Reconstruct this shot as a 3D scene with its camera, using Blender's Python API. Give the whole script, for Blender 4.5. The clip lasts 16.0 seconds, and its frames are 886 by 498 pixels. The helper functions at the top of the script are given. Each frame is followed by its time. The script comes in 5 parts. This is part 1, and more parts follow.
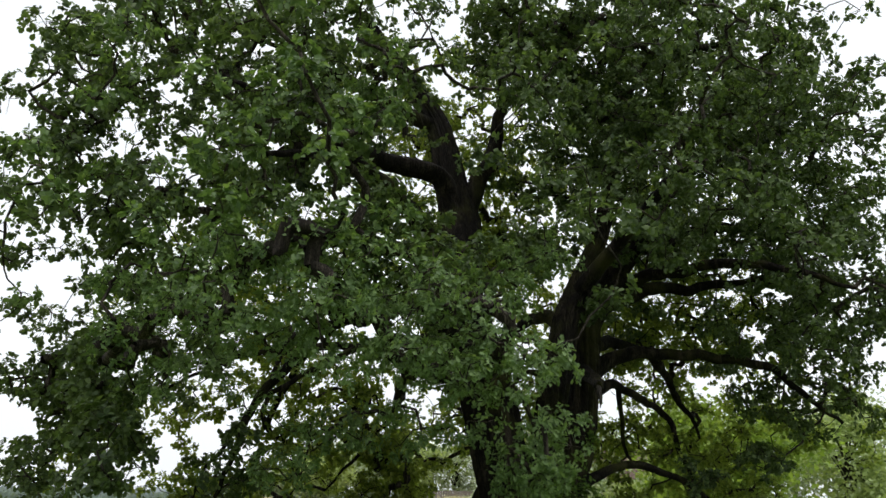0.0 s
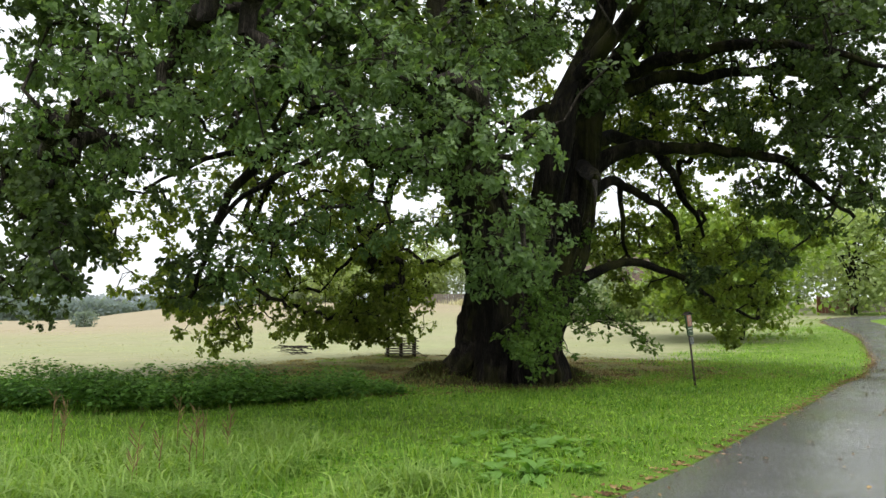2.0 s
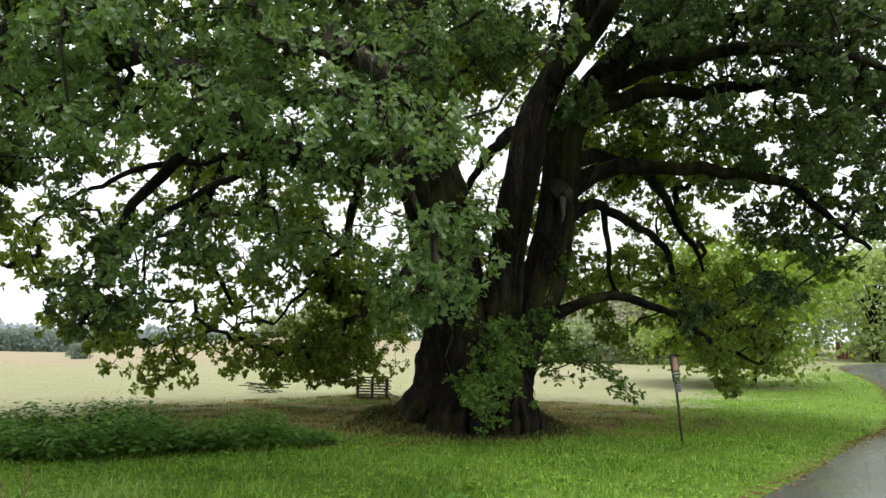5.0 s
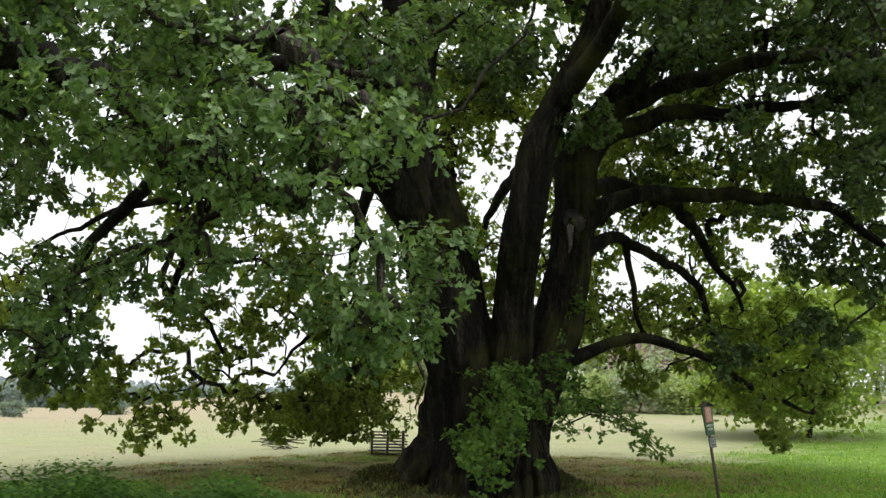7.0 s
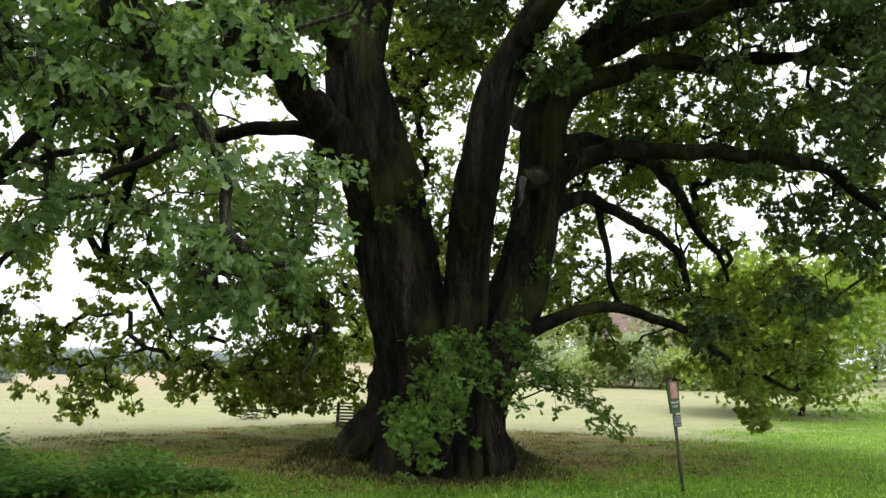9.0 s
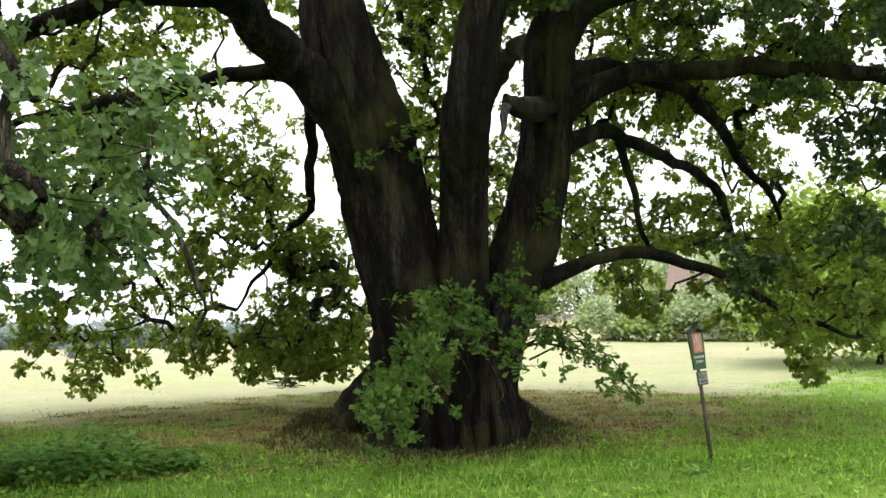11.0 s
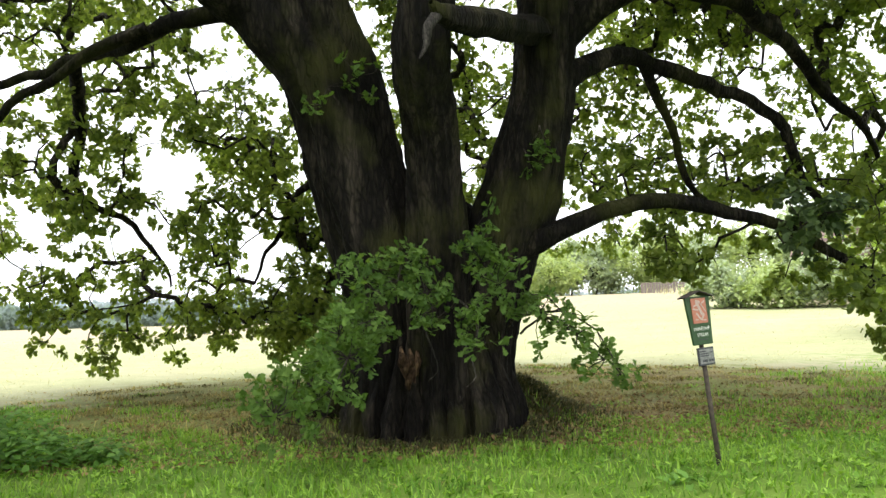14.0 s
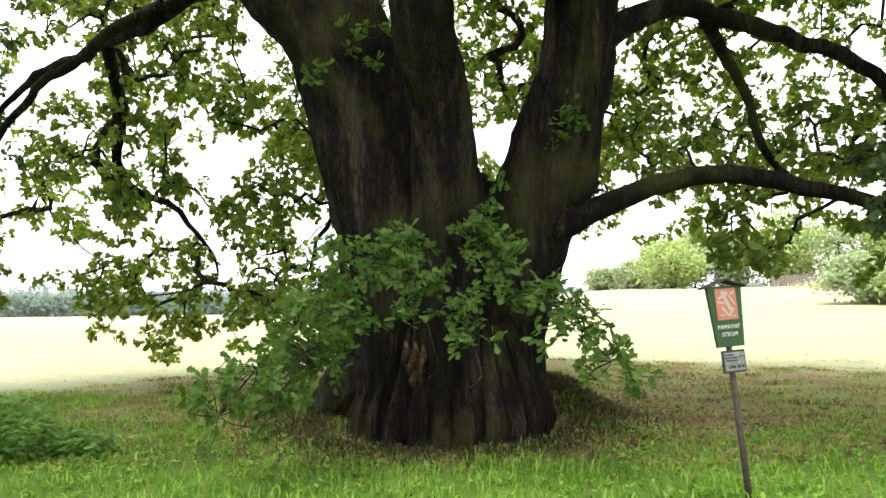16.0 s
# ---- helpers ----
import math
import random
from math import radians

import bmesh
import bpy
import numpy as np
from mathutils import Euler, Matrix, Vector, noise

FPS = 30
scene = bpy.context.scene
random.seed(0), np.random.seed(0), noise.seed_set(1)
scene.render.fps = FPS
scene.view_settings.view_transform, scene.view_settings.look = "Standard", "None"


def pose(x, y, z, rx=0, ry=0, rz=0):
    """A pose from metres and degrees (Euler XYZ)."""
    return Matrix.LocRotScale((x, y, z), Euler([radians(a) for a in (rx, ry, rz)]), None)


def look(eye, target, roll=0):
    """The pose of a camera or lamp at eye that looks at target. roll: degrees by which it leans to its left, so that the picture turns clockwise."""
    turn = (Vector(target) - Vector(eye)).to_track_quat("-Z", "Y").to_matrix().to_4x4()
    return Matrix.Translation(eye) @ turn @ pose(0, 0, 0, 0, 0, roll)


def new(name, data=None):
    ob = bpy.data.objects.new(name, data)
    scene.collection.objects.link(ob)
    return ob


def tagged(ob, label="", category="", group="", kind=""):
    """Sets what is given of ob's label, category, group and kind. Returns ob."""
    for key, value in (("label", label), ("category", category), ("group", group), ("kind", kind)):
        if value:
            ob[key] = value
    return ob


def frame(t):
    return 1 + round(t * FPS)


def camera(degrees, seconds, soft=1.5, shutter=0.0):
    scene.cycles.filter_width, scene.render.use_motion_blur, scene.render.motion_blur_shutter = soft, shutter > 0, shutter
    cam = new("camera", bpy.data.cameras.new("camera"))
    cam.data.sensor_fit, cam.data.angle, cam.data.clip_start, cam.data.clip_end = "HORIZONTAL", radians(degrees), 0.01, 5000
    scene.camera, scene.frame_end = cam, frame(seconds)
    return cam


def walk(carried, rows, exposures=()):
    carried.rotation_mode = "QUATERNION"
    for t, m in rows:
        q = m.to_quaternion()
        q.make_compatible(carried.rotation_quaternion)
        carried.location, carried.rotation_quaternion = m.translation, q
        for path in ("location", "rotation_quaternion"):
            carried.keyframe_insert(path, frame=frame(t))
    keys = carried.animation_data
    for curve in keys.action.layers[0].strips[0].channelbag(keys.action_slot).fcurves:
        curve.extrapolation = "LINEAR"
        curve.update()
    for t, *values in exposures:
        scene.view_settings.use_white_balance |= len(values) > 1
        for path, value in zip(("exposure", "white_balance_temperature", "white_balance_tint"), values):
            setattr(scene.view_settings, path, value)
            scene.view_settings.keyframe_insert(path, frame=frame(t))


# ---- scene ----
cam = camera(62.30, 16.0)
PATH = [
    (0.0, look((-12.905, -17.086, 1.682), (-8.373, -8.855, 5.104), 1.08)),
    (0.5, look((-12.597, -16.863, 1.672), (-7.975, -8.424, 4.398), 0.78)),
    (1.0, look((-12.274, -16.636, 1.647), (-7.706, -7.940, 3.518), 1.71)),
    (1.5, look((-11.930, -16.402, 1.602), (-7.391, -7.590, 2.927), 0.84)),
    (2.0, look((-11.547, -16.162, 1.588), (-6.903, -7.355, 2.520), 0.34)),
    (2.5, look((-11.137, -15.931, 1.573), (-6.625, -7.059, 2.536), 1.79)),
    (3.0, look((-10.728, -15.688, 1.563), (-6.434, -6.713, 2.569), 1.38)),
    (3.5, look((-10.314, -15.456, 1.568), (-5.818, -6.592, 2.670), 0.94)),
    (4.0, look((-9.895, -15.236, 1.577), (-5.319, -6.430, 2.814), 2.02)),
    (4.2, look((-9.729, -15.146, 1.578), (-5.178, -6.337, 2.874), 2.08)),
    (6.3, look((-8.118, -13.951, 1.601), (-4.011, -5.037, 3.519), -0.26)),
    (6.5, look((-7.964, -13.859, 1.602), (-3.949, -4.932, 3.651), 0.06)),
    (7.0, look((-7.578, -13.627, 1.599), (-3.742, -4.638, 3.716), 0.87)),
    (7.3, look((-7.347, -13.489, 1.605), (-3.434, -4.533, 3.721), 0.29)),
    (7.4, look((-7.270, -13.443, 1.607), (-3.283, -4.522, 3.731), 0.11)),
    (7.5, look((-7.192, -13.398, 1.608), (-3.129, -4.508, 3.723), -0.06)),
    (8.0, look((-6.798, -13.172, 1.609), (-2.741, -4.216, 3.432), 0.26)),
    (8.2, look((-6.641, -13.082, 1.604), (-2.620, -4.100, 3.380), 0.63)),
    (10.3, look((-4.945, -12.157, 1.613), (-1.535, -2.892, 3.208), 0.98)),
    (10.5, look((-4.763, -12.057, 1.615), (-1.463, -2.729, 3.063), 0.58)),
    (11.0, look((-4.301, -11.804, 1.614), (-1.279, -2.352, 2.854), -0.47)),
    (11.5, look((-3.828, -11.573, 1.613), (-0.903, -2.067, 2.651), -1.42)),
    (12.0, look((-3.363, -11.343, 1.618), (-0.700, -1.748, 2.540), -0.89)),
    (12.5, look((-2.923, -11.107, 1.624), (-0.578, -1.424, 2.490), -1.44)),
    (13.0, look((-2.463, -10.892, 1.618), (-0.417, -1.142, 2.488), -1.27)),
    (13.5, look((-2.009, -10.664, 1.596), (-0.250, -0.857, 2.443), -0.91)),
    (14.0, look((-1.543, -10.440, 1.582), (-0.157, -0.576, 2.465), -1.40)),
    (14.5, look((-1.117, -10.203, 1.578), (-0.303, -0.264, 2.325), -1.29)),
    (15.0, look((-0.733, -9.927, 1.570), (-0.246, 0.023, 2.447), -1.40)),
    (15.5, look((-0.351, -9.660, 1.564), (-0.291, 0.293, 2.536), -1.35)),
    (16.0, look((0.014, -9.375, 1.549), (-0.259, 0.590, 2.340), -0.59)),
]
walk(cam, PATH, [(0, 0.0), (0.6, 0.12), (1.5, 0.35), (4.2, 0.45), (6.3, 0.44), (8.2, 0.53), (10.3, 0.99), (13, 1.17), (16, 1.54)])

# ---- light ----
world = bpy.data.worlds.new("overcast_sky")
scene.world = world
world.use_nodes = True
wn, wl = world.node_tree.nodes, world.node_tree.links
wn.clear()
sky = wn.new("ShaderNodeTexSky")
sky.sky_type = 'NISHITA'
sky.sun_disc = False
sky.sun_elevation, sky.sun_rotation = radians(70), radians(202)
sky.dust_density, sky.air_density = 4.0, 1.5
grey = wn.new("ShaderNodeHueSaturation")
grey.inputs["Saturation"].default_value = 0.12
cloud = wn.new("ShaderNodeMix")
cloud.data_type = 'RGBA'
cloud.inputs["Factor"].default_value = 0.72
cloud.inputs["B"].default_value = (9.5, 9.9, 10.3, 1)
back = wn.new("ShaderNodeBackground")
back.inputs["Strength"].default_value = 0.13
wout = wn.new("ShaderNodeOutputWorld")
wl.new(sky.outputs["Color"], grey.inputs["Color"])
wl.new(grey.outputs["Color"], cloud.inputs["A"])
wl.new(cloud.outputs["Result"], back.inputs["Color"])
wl.new(back.outputs["Background"], wout.inputs["Surface"])
sun = new("sun", bpy.data.lights.new("sun", 'SUN'))
sun.data.energy, sun.data.angle, sun.data.color = 1.7, radians(25), (1.0, 0.97, 0.92)
sun.matrix_world = look((-9, -22, 66), (0, 0, 0))

# ---- materials ----


def material(name, rough=0.8, spec=0.3):
    m = bpy.data.materials.new(name)
    m.use_nodes = True
    n = m.node_tree.nodes
    b = n["Principled BSDF"]
    b.inputs["Roughness"].default_value = rough
    b.inputs["Specular IOR Level"].default_value = spec
    return m, n, m.node_tree.links, b


def ramp(n, l, fac, stops):
    r = n.new("ShaderNodeValToRGB")
    while len(r.color_ramp.elements) < len(stops):
        r.color_ramp.elements.new(0.5)
    for e, (p, c) in zip(r.color_ramp.elements, stops):
        e.position, e.color = p, (*c, 1)
    l.new(fac, r.inputs["Fac"])
    return r.outputs["Color"]


def noise_tex(n, l, scale, detail=4, vec=None, rough=0.55):
    t = n.new("ShaderNodeTexNoise")
    t.inputs["Scale"].default_value, t.inputs["Detail"].default_value = scale, detail
    t.inputs["Roughness"].default_value = rough
    if vec is not None:
        l.new(vec, t.inputs["Vector"])
    return t.outputs["Fac"]


def mixed(n, l, fac, a, b, mode='MIX'):
    m = n.new("ShaderNodeMix")
    m.data_type, m.blend_type = 'RGBA', mode
    for s, v in ((m.inputs["Factor"], fac), (m.inputs["A"], a), (m.inputs["B"], b)):
        if isinstance(v, (int, float)):
            s.default_value = v
        elif isinstance(v, tuple):
            s.default_value = (*v, 1)
        else:
            l.new(v, s)
    return m.outputs["Result"]


def bumped(n, l, b, height, strength, dist):
    bp = n.new("ShaderNodeBump")
    bp.inputs["Strength"].default_value, bp.inputs["Distance"].default_value = strength, dist
    l.new(height, bp.inputs["Height"])
    l.new(bp.outputs["Normal"], b.inputs["Normal"])


def world_pos(n):
    return n.new("ShaderNodeNewGeometry").outputs["Position"]


def stretched(n, l, vec, sx, sy, sz):
    m = n.new("ShaderNodeMapping")
    m.inputs["Scale"].default_value = (sx, sy, sz)
    l.new(vec, m.inputs["Vector"])
    return m.outputs["Vector"]


def leaf_material(name, dark, mid, light, glow=0.35, rough=0.55, gloss=0.35):
    """Leaf with a translucent share; every leaf is an island with its own tint."""
    m, n, l, b = material(name, rough, gloss)
    g = n.new("ShaderNodeNewGeometry")
    col = ramp(n, l, g.outputs["Random Per Island"], [(0.0, dark), (0.55, mid), (1.0, light)])
    patch = noise_tex(n, l, 0.45, 3, g.outputs["Position"])
    col = mixed(n, l, ramp(n, l, patch, [(0.35, (0, 0, 0)), (0.7, (0.35, 0.35, 0.35))]), col, tuple(c * 1.25 for c in light))
    l.new(col, b.inputs["Base Color"])
    t = n.new("ShaderNodeBsdfTranslucent")
    warm = mixed(n, l, 1.0, col, (1.5, 1.55, 0.65), 'MULTIPLY')
    l.new(warm, t.inputs["Color"])
    x = n.new("ShaderNodeMixShader")
    x.inputs["Fac"].default_value = glow
    l.new(b.outputs["BSDF"], x.inputs[1])
    l.new(t.outputs["BSDF"], x.inputs[2])
    l.new(x.outputs["Shader"], n["Material Output"].inputs["Surface"])
    return m


def bark_material(name, dark, light, moss=0.35, fine=1.0):
    m, n, l, b = material(name, 0.92, 0.15)
    p = world_pos(n)
    v = stretched(n, l, p, 9 * fine, 9 * fine, 1.6 * fine)
    furrow = noise_tex(n, l, 1.0, 6, v, 0.65)
    vor = n.new("ShaderNodeTexVoronoi")
    vor.feature = 'DISTANCE_TO_EDGE'
    vor.inputs["Scale"].default_value = 1.0
    l.new(stretched(n, l, p, 14 * fine, 14 * fine, 3.2 * fine), vor.inputs["Vector"])
    col = ramp(n, l, furrow, [(0.3, dark), (0.52, tuple((a + c) / 2 for a, c in zip(dark, light))), (0.72, light)])
    plates = ramp(n, l, vor.outputs["Distance"], [(0.0, (0.5, 0.5, 0.5)), (0.22, (1, 1, 1))])
    col = mixed(n, l, 1.0, col, plates, 'MULTIPLY')
    streak = noise_tex(n, l, 1.0, 5, stretched(n, l, p, 4.0 * fine, 4.0 * fine, 0.42 * fine), 0.72)
    col = mixed(n, l, ramp(n, l, streak, [(0.50, (0, 0, 0)), (0.62, (0.9, 0.9, 0.9))]), col, tuple(c * 2.3 for c in light))
    col = mixed(n, l, ramp(n, l, noise_tex(n, l, 0.55, 3, p), [(0.36, (0.65, 0.65, 0.65)), (0.55, (0, 0, 0))]), col, dark)
    col = mixed(n, l, 1.0, col, plates, 'MULTIPLY')
    green = ramp(n, l, noise_tex(n, l, 0.8, 5, p), [(0.50, (0, 0, 0)), (0.66, (moss, moss, moss))])
    col = mixed(n, l, green, col, (0.034, 0.034, 0.009))
    l.new(col, b.inputs["Base Color"])
    h = mixed(n, l, 0.5, furrow, plates)
    bumped(n, l, b, mixed(n, l, 0.4, h, streak), 1.0, 0.09 / fine)
    return m


# One oak, three leaf tones: crown shade, sky light and backlight are coloured in.
LEAF_SHADED = leaf_material("oak_leaf_shaded", (0.022, 0.041, 0.014), (0.050, 0.083, 0.027), (0.118, 0.166, 0.066), 0.40)
LEAF_NEAR_LIT = leaf_material("oak_leaf_near_lit", (0.040, 0.076, 0.027), (0.084, 0.144, 0.047), (0.168, 0.245, 0.098), 0.40, 0.5)
LEAF_BACKLIT = leaf_material("oak_leaf_backlit", (0.062, 0.098, 0.021), (0.125, 0.175, 0.038), (0.23, 0.275, 0.075), 0.62)
LEAF_SHOOT = leaf_material("oak_leaf_shoot", (0.040, 0.080, 0.018), (0.070, 0.128, 0.027), (0.118, 0.190, 0.044), 0.45, 0.65, 0.12)
NETTLE = leaf_material("nettle_leaf", (0.040, 0.100, 0.022), (0.092, 0.195, 0.040), (0.17, 0.30, 0.075), 0.45, 0.6, 0.2)
GRASS = leaf_material("grass_blade", (0.048, 0.125, 0.010), (0.122, 0.25, 0.026), (0.28, 0.42, 0.075), 0.45, 0.6)
GRASS_DRY = leaf_material("dry_grass_blade", (0.14, 0.115, 0.045), (0.24, 0.19, 0.075), (0.38, 0.31, 0.13), 0.3, 0.8)
GRASS_RANK = leaf_material("rank_grass", (0.034, 0.042, 0.012), (0.075, 0.072, 0.023), (0.17, 0.12, 0.05), 0.3, 0.8)
# Mossy grass colour, toned darker for the crown's shade round the trunk.
TUSSOCK_SHADED = leaf_material("shaded_mossy_tussock", (0.022, 0.028, 0.009), (0.046, 0.052, 0.016), (0.10, 0.085, 0.032), 0.3, 0.85)
DOCK = leaf_material("dock_leaf", (0.08, 0.18, 0.03), (0.13, 0.26, 0.05), (0.19, 0.32, 0.08), 0.38)
# Distance haze is mixed into these three leaf colours as paler, greyer tones.
FAR_LEAF_HAZED = leaf_material("far_leaf_hazed", (0.21, 0.26, 0.18), (0.26, 0.315, 0.215), (0.33, 0.38, 0.27), 0.40)
FAR_YELLOW_HAZED = leaf_material("far_leaf_light_hazed", (0.21, 0.265, 0.125), (0.28, 0.345, 0.16), (0.36, 0.42, 0.21), 0.42)
WOOD_LEAF_HAZED = leaf_material("wood_leaf_hazed", (0.165, 0.205, 0.22), (0.18, 0.225, 0.235), (0.20, 0.245, 0.25), 0.45, 0.9, 0.0)
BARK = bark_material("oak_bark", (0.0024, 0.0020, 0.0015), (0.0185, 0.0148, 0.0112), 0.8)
TWIG = bark_material("twig_bark", (0.015, 0.012, 0.010), (0.06, 0.05, 0.04), 0.15, 4.0)
SCAR = bark_material("torn_wood", (0.03, 0.016, 0.009), (0.12, 0.075, 0.042), 0.0, 3.0)
DEAD = bark_material("dead_wood", (0.02, 0.018, 0.016), (0.085, 0.075, 0.065), 0.0, 3.0)


def plain(name, colour, rough=0.7, metal=0.0, grain=12.0, amount=0.25):
    m, n, l, b = material(name, rough)
    p = world_pos(n)
    f = noise_tex(n, l, grain, 5, p)
    lo, hi = tuple(c * (1 - amount) for c in colour), tuple(min(1, c * (1 + amount)) for c in colour)
    l.new(ramp(n, l, f, [(0.3, lo), (0.7, hi)]), b.inputs["Base Color"])
    b.inputs["Metallic"].default_value = metal
    bumped(n, l, b, f, 0.2, 0.004)
    return m


def ground_material():
    """Grass by the road, litter under the crown, a mown dry field beyond."""
    m, n, l, b = material("meadow", 0.95, 0.1)
    p = world_pos(n)
    sep = n.new("ShaderNodeSeparateXYZ")
    l.new(p, sep.inputs[0])
    fine, mid, broad = noise_tex(n, l, 22, 6, p), noise_tex(n, l, 1.6, 5, p), noise_tex(n, l, 0.16, 4, p)
    green = ramp(n, l, fine, [(0.25, (0.060, 0.110, 0.016)), (0.6, (0.115, 0.20, 0.028)), (0.85, (0.17, 0.26, 0.05))])
    green = mixed(n, l, ramp(n, l, mid, [(0.42, (0, 0, 0)), (0.62, (0.6, 0.6, 0.6))]), green, (0.17, 0.245, 0.045))
    litter = ramp(n, l, fine, [(0.25, (0.11, 0.088, 0.036)), (0.5, (0.25, 0.20, 0.088)), (0.8, (0.46, 0.38, 0.20))])
    litter = mixed(n, l, ramp(n, l, mid, [(0.36, (0, 0, 0)), (0.66, (0.6, 0.6, 0.6))]), litter, (0.17, 0.19, 0.055))
    litter = mixed(n, l, ramp(n, l, noise_tex(n, l, 0.7, 5, p), [(0.50, (0, 0, 0)), (0.66, (0.6, 0.6, 0.6))]), litter, (0.095, 0.055, 0.024))
    litter = mixed(n, l, ramp(n, l, broad, [(0.42, (0, 0, 0)), (0.62, (0.55, 0.55, 0.55))]), litter, green)
    west = n.new("ShaderNodeMapRange")
    west.inputs["From Min"].default_value, west.inputs["From Max"].default_value = 0.5, -4.5
    l.new(sep.outputs["X"], west.inputs["Value"])
    olive = ramp(n, l, mixed(n, l, 0.5, fine, mid), [(0.36, (0.085, 0.090, 0.026)), (0.5, (0.15, 0.165, 0.045)), (0.66, (0.24, 0.235, 0.085))])
    litter = mixed(n, l, mixed(n, l, 1.0, west.outputs["Result"], (0.75, 0.75, 0.75), 'MULTIPLY'), litter, olive)
    field = ramp(n, l, broad, [(0.3, (0.33, 0.31, 0.20)), (0.5, (0.31, 0.32, 0.185)), (0.7, (0.37, 0.325, 0.235))])
    strip = noise_tex(n, l, 1.0, 3, stretched(n, l, p, 0.012, 0.07, 1))
    field = mixed(n, l, ramp(n, l, strip, [(0.4, (0, 0, 0)), (0.7, (0.75, 0.75, 0.75))]), field, (0.29, 0.36, 0.15))
    ridge = noise_tex(n, l, 1.0, 6, stretched(n, l, p, 0.35, 0.6, 1), 0.7)
    field = mixed(n, l, ramp(n, l, ridge, [(0.42, (0, 0, 0)), (0.68, (0.6, 0.6, 0.6))]), field, (0.21, 0.225, 0.10))
    tan = n.new("ShaderNodeMapRange")
    tan.inputs["From Min"].default_value, tan.inputs["From Max"].default_value = 42, 75
    l.new(sep.outputs["Y"], tan.inputs["Value"])
    field = mixed(n, l, tan.outputs["Result"], field, ramp(n, l, ridge, [(0.3, (0.30, 0.235, 0.165)), (0.7, (0.42, 0.34, 0.25))]))
    tuft = noise_tex(n, l, 2.2, 6, p, 0.7)
    field = mixed(n, l, ramp(n, l, tuft, [(0.46, (0, 0, 0)), (0.66, (0.6, 0.6, 0.6))]), field, (0.20, 0.215, 0.105))
    field = mixed(n, l, 0.35, field, ramp(n, l, fine, [(0.2, (0.17, 0.16, 0.08)), (0.8, (0.40, 0.37, 0.24))]))

    def distance(cx, cy, sx, sy):
        v = n.new("ShaderNodeVectorMath")
        v.operation = 'SUBTRACT'
        v.inputs[1].default_value = (cx, cy, 0)
        l.new(p, v.inputs[0])
        s = stretched(n, l, v.outputs[0], 1 / sx, 1 / sy, 0)
        k = n.new("ShaderNodeVectorMath")
        k.operation = 'LENGTH'
        l.new(s, k.inputs[0])
        a = n.new("ShaderNodeMath")
        a.operation = 'MULTIPLY_ADD'
        a.inputs[1].default_value, a.inputs[2].default_value = 0.5, -0.25
        l.new(mid, a.inputs[0])
        t = n.new("ShaderNodeMath")
        l.new(k.outputs["Value"], t.inputs[0])
        l.new(a.outputs[0], t.inputs[1])
        return t.outputs[0]
    under = ramp(n, l, distance(1.5, 6.2, 12.0, 8.0), [(0.66, (1, 1, 1)), (1.12, (0, 0, 0))])
    off = n.new("ShaderNodeVectorMath")
    off.operation = 'DOT_PRODUCT'
    off.inputs[1].default_value = (-0.43, 0.9, 0)
    l.new(p, off.inputs[0])
    far_ = n.new("ShaderNodeMath")
    far_.operation = 'MULTIPLY_ADD'
    far_.inputs[1].default_value = 0.04
    l.new(off.outputs["Value"], far_.inputs[0])
    l.new(mixed(n, l, 0.5, mid, broad), far_.inputs[2])
    by_lane = ramp(n, l, far_.outputs[0], [(0.52, (1, 1, 1)), (0.72, (0, 0, 0))])
    by_tree = ramp(n, l, distance(-5.0, -4.0, 15, 9.5), [(0.8, (1, 1, 1)), (1.0, (0, 0, 0))])
    near = mixed(n, l, 1.0, by_lane, by_tree, 'LIGHTEN')
    col = mixed(n, l, near, field, green)
    col = mixed(n, l, under, col, litter)
    l.new(col, b.inputs["Base Color"])
    bumped(n, l, b, fine, 0.6, 0.03)
    return m


def asphalt_material():
    m, n, l, b = material("asphalt", 0.62, 0.5)
    p = world_pos(n)
    stone, blot, wet = noise_tex(n, l, 160, 3, p), noise_tex(n, l, 1.1, 5, p), noise_tex(n, l, 0.35, 4, p)
    col = ramp(n, l, stone, [(0.25, (0.062, 0.062, 0.063)), (0.75, (0.165, 0.166, 0.17))])
    col = mixed(n, l, ramp(n, l, blot, [(0.4, (0, 0, 0)), (0.7, (0.5, 0.5, 0.5))]), col, (0.15, 0.15, 0.15))
    l.new(col, b.inputs["Base Color"])
    l.new(ramp(n, l, wet, [(0.35, (0.15, 0.15, 0.15)), (0.65, (0.27, 0.27, 0.27))]), b.inputs["Roughness"])
    bumped(n, l, b, stone, 0.18, 0.004)
    return m


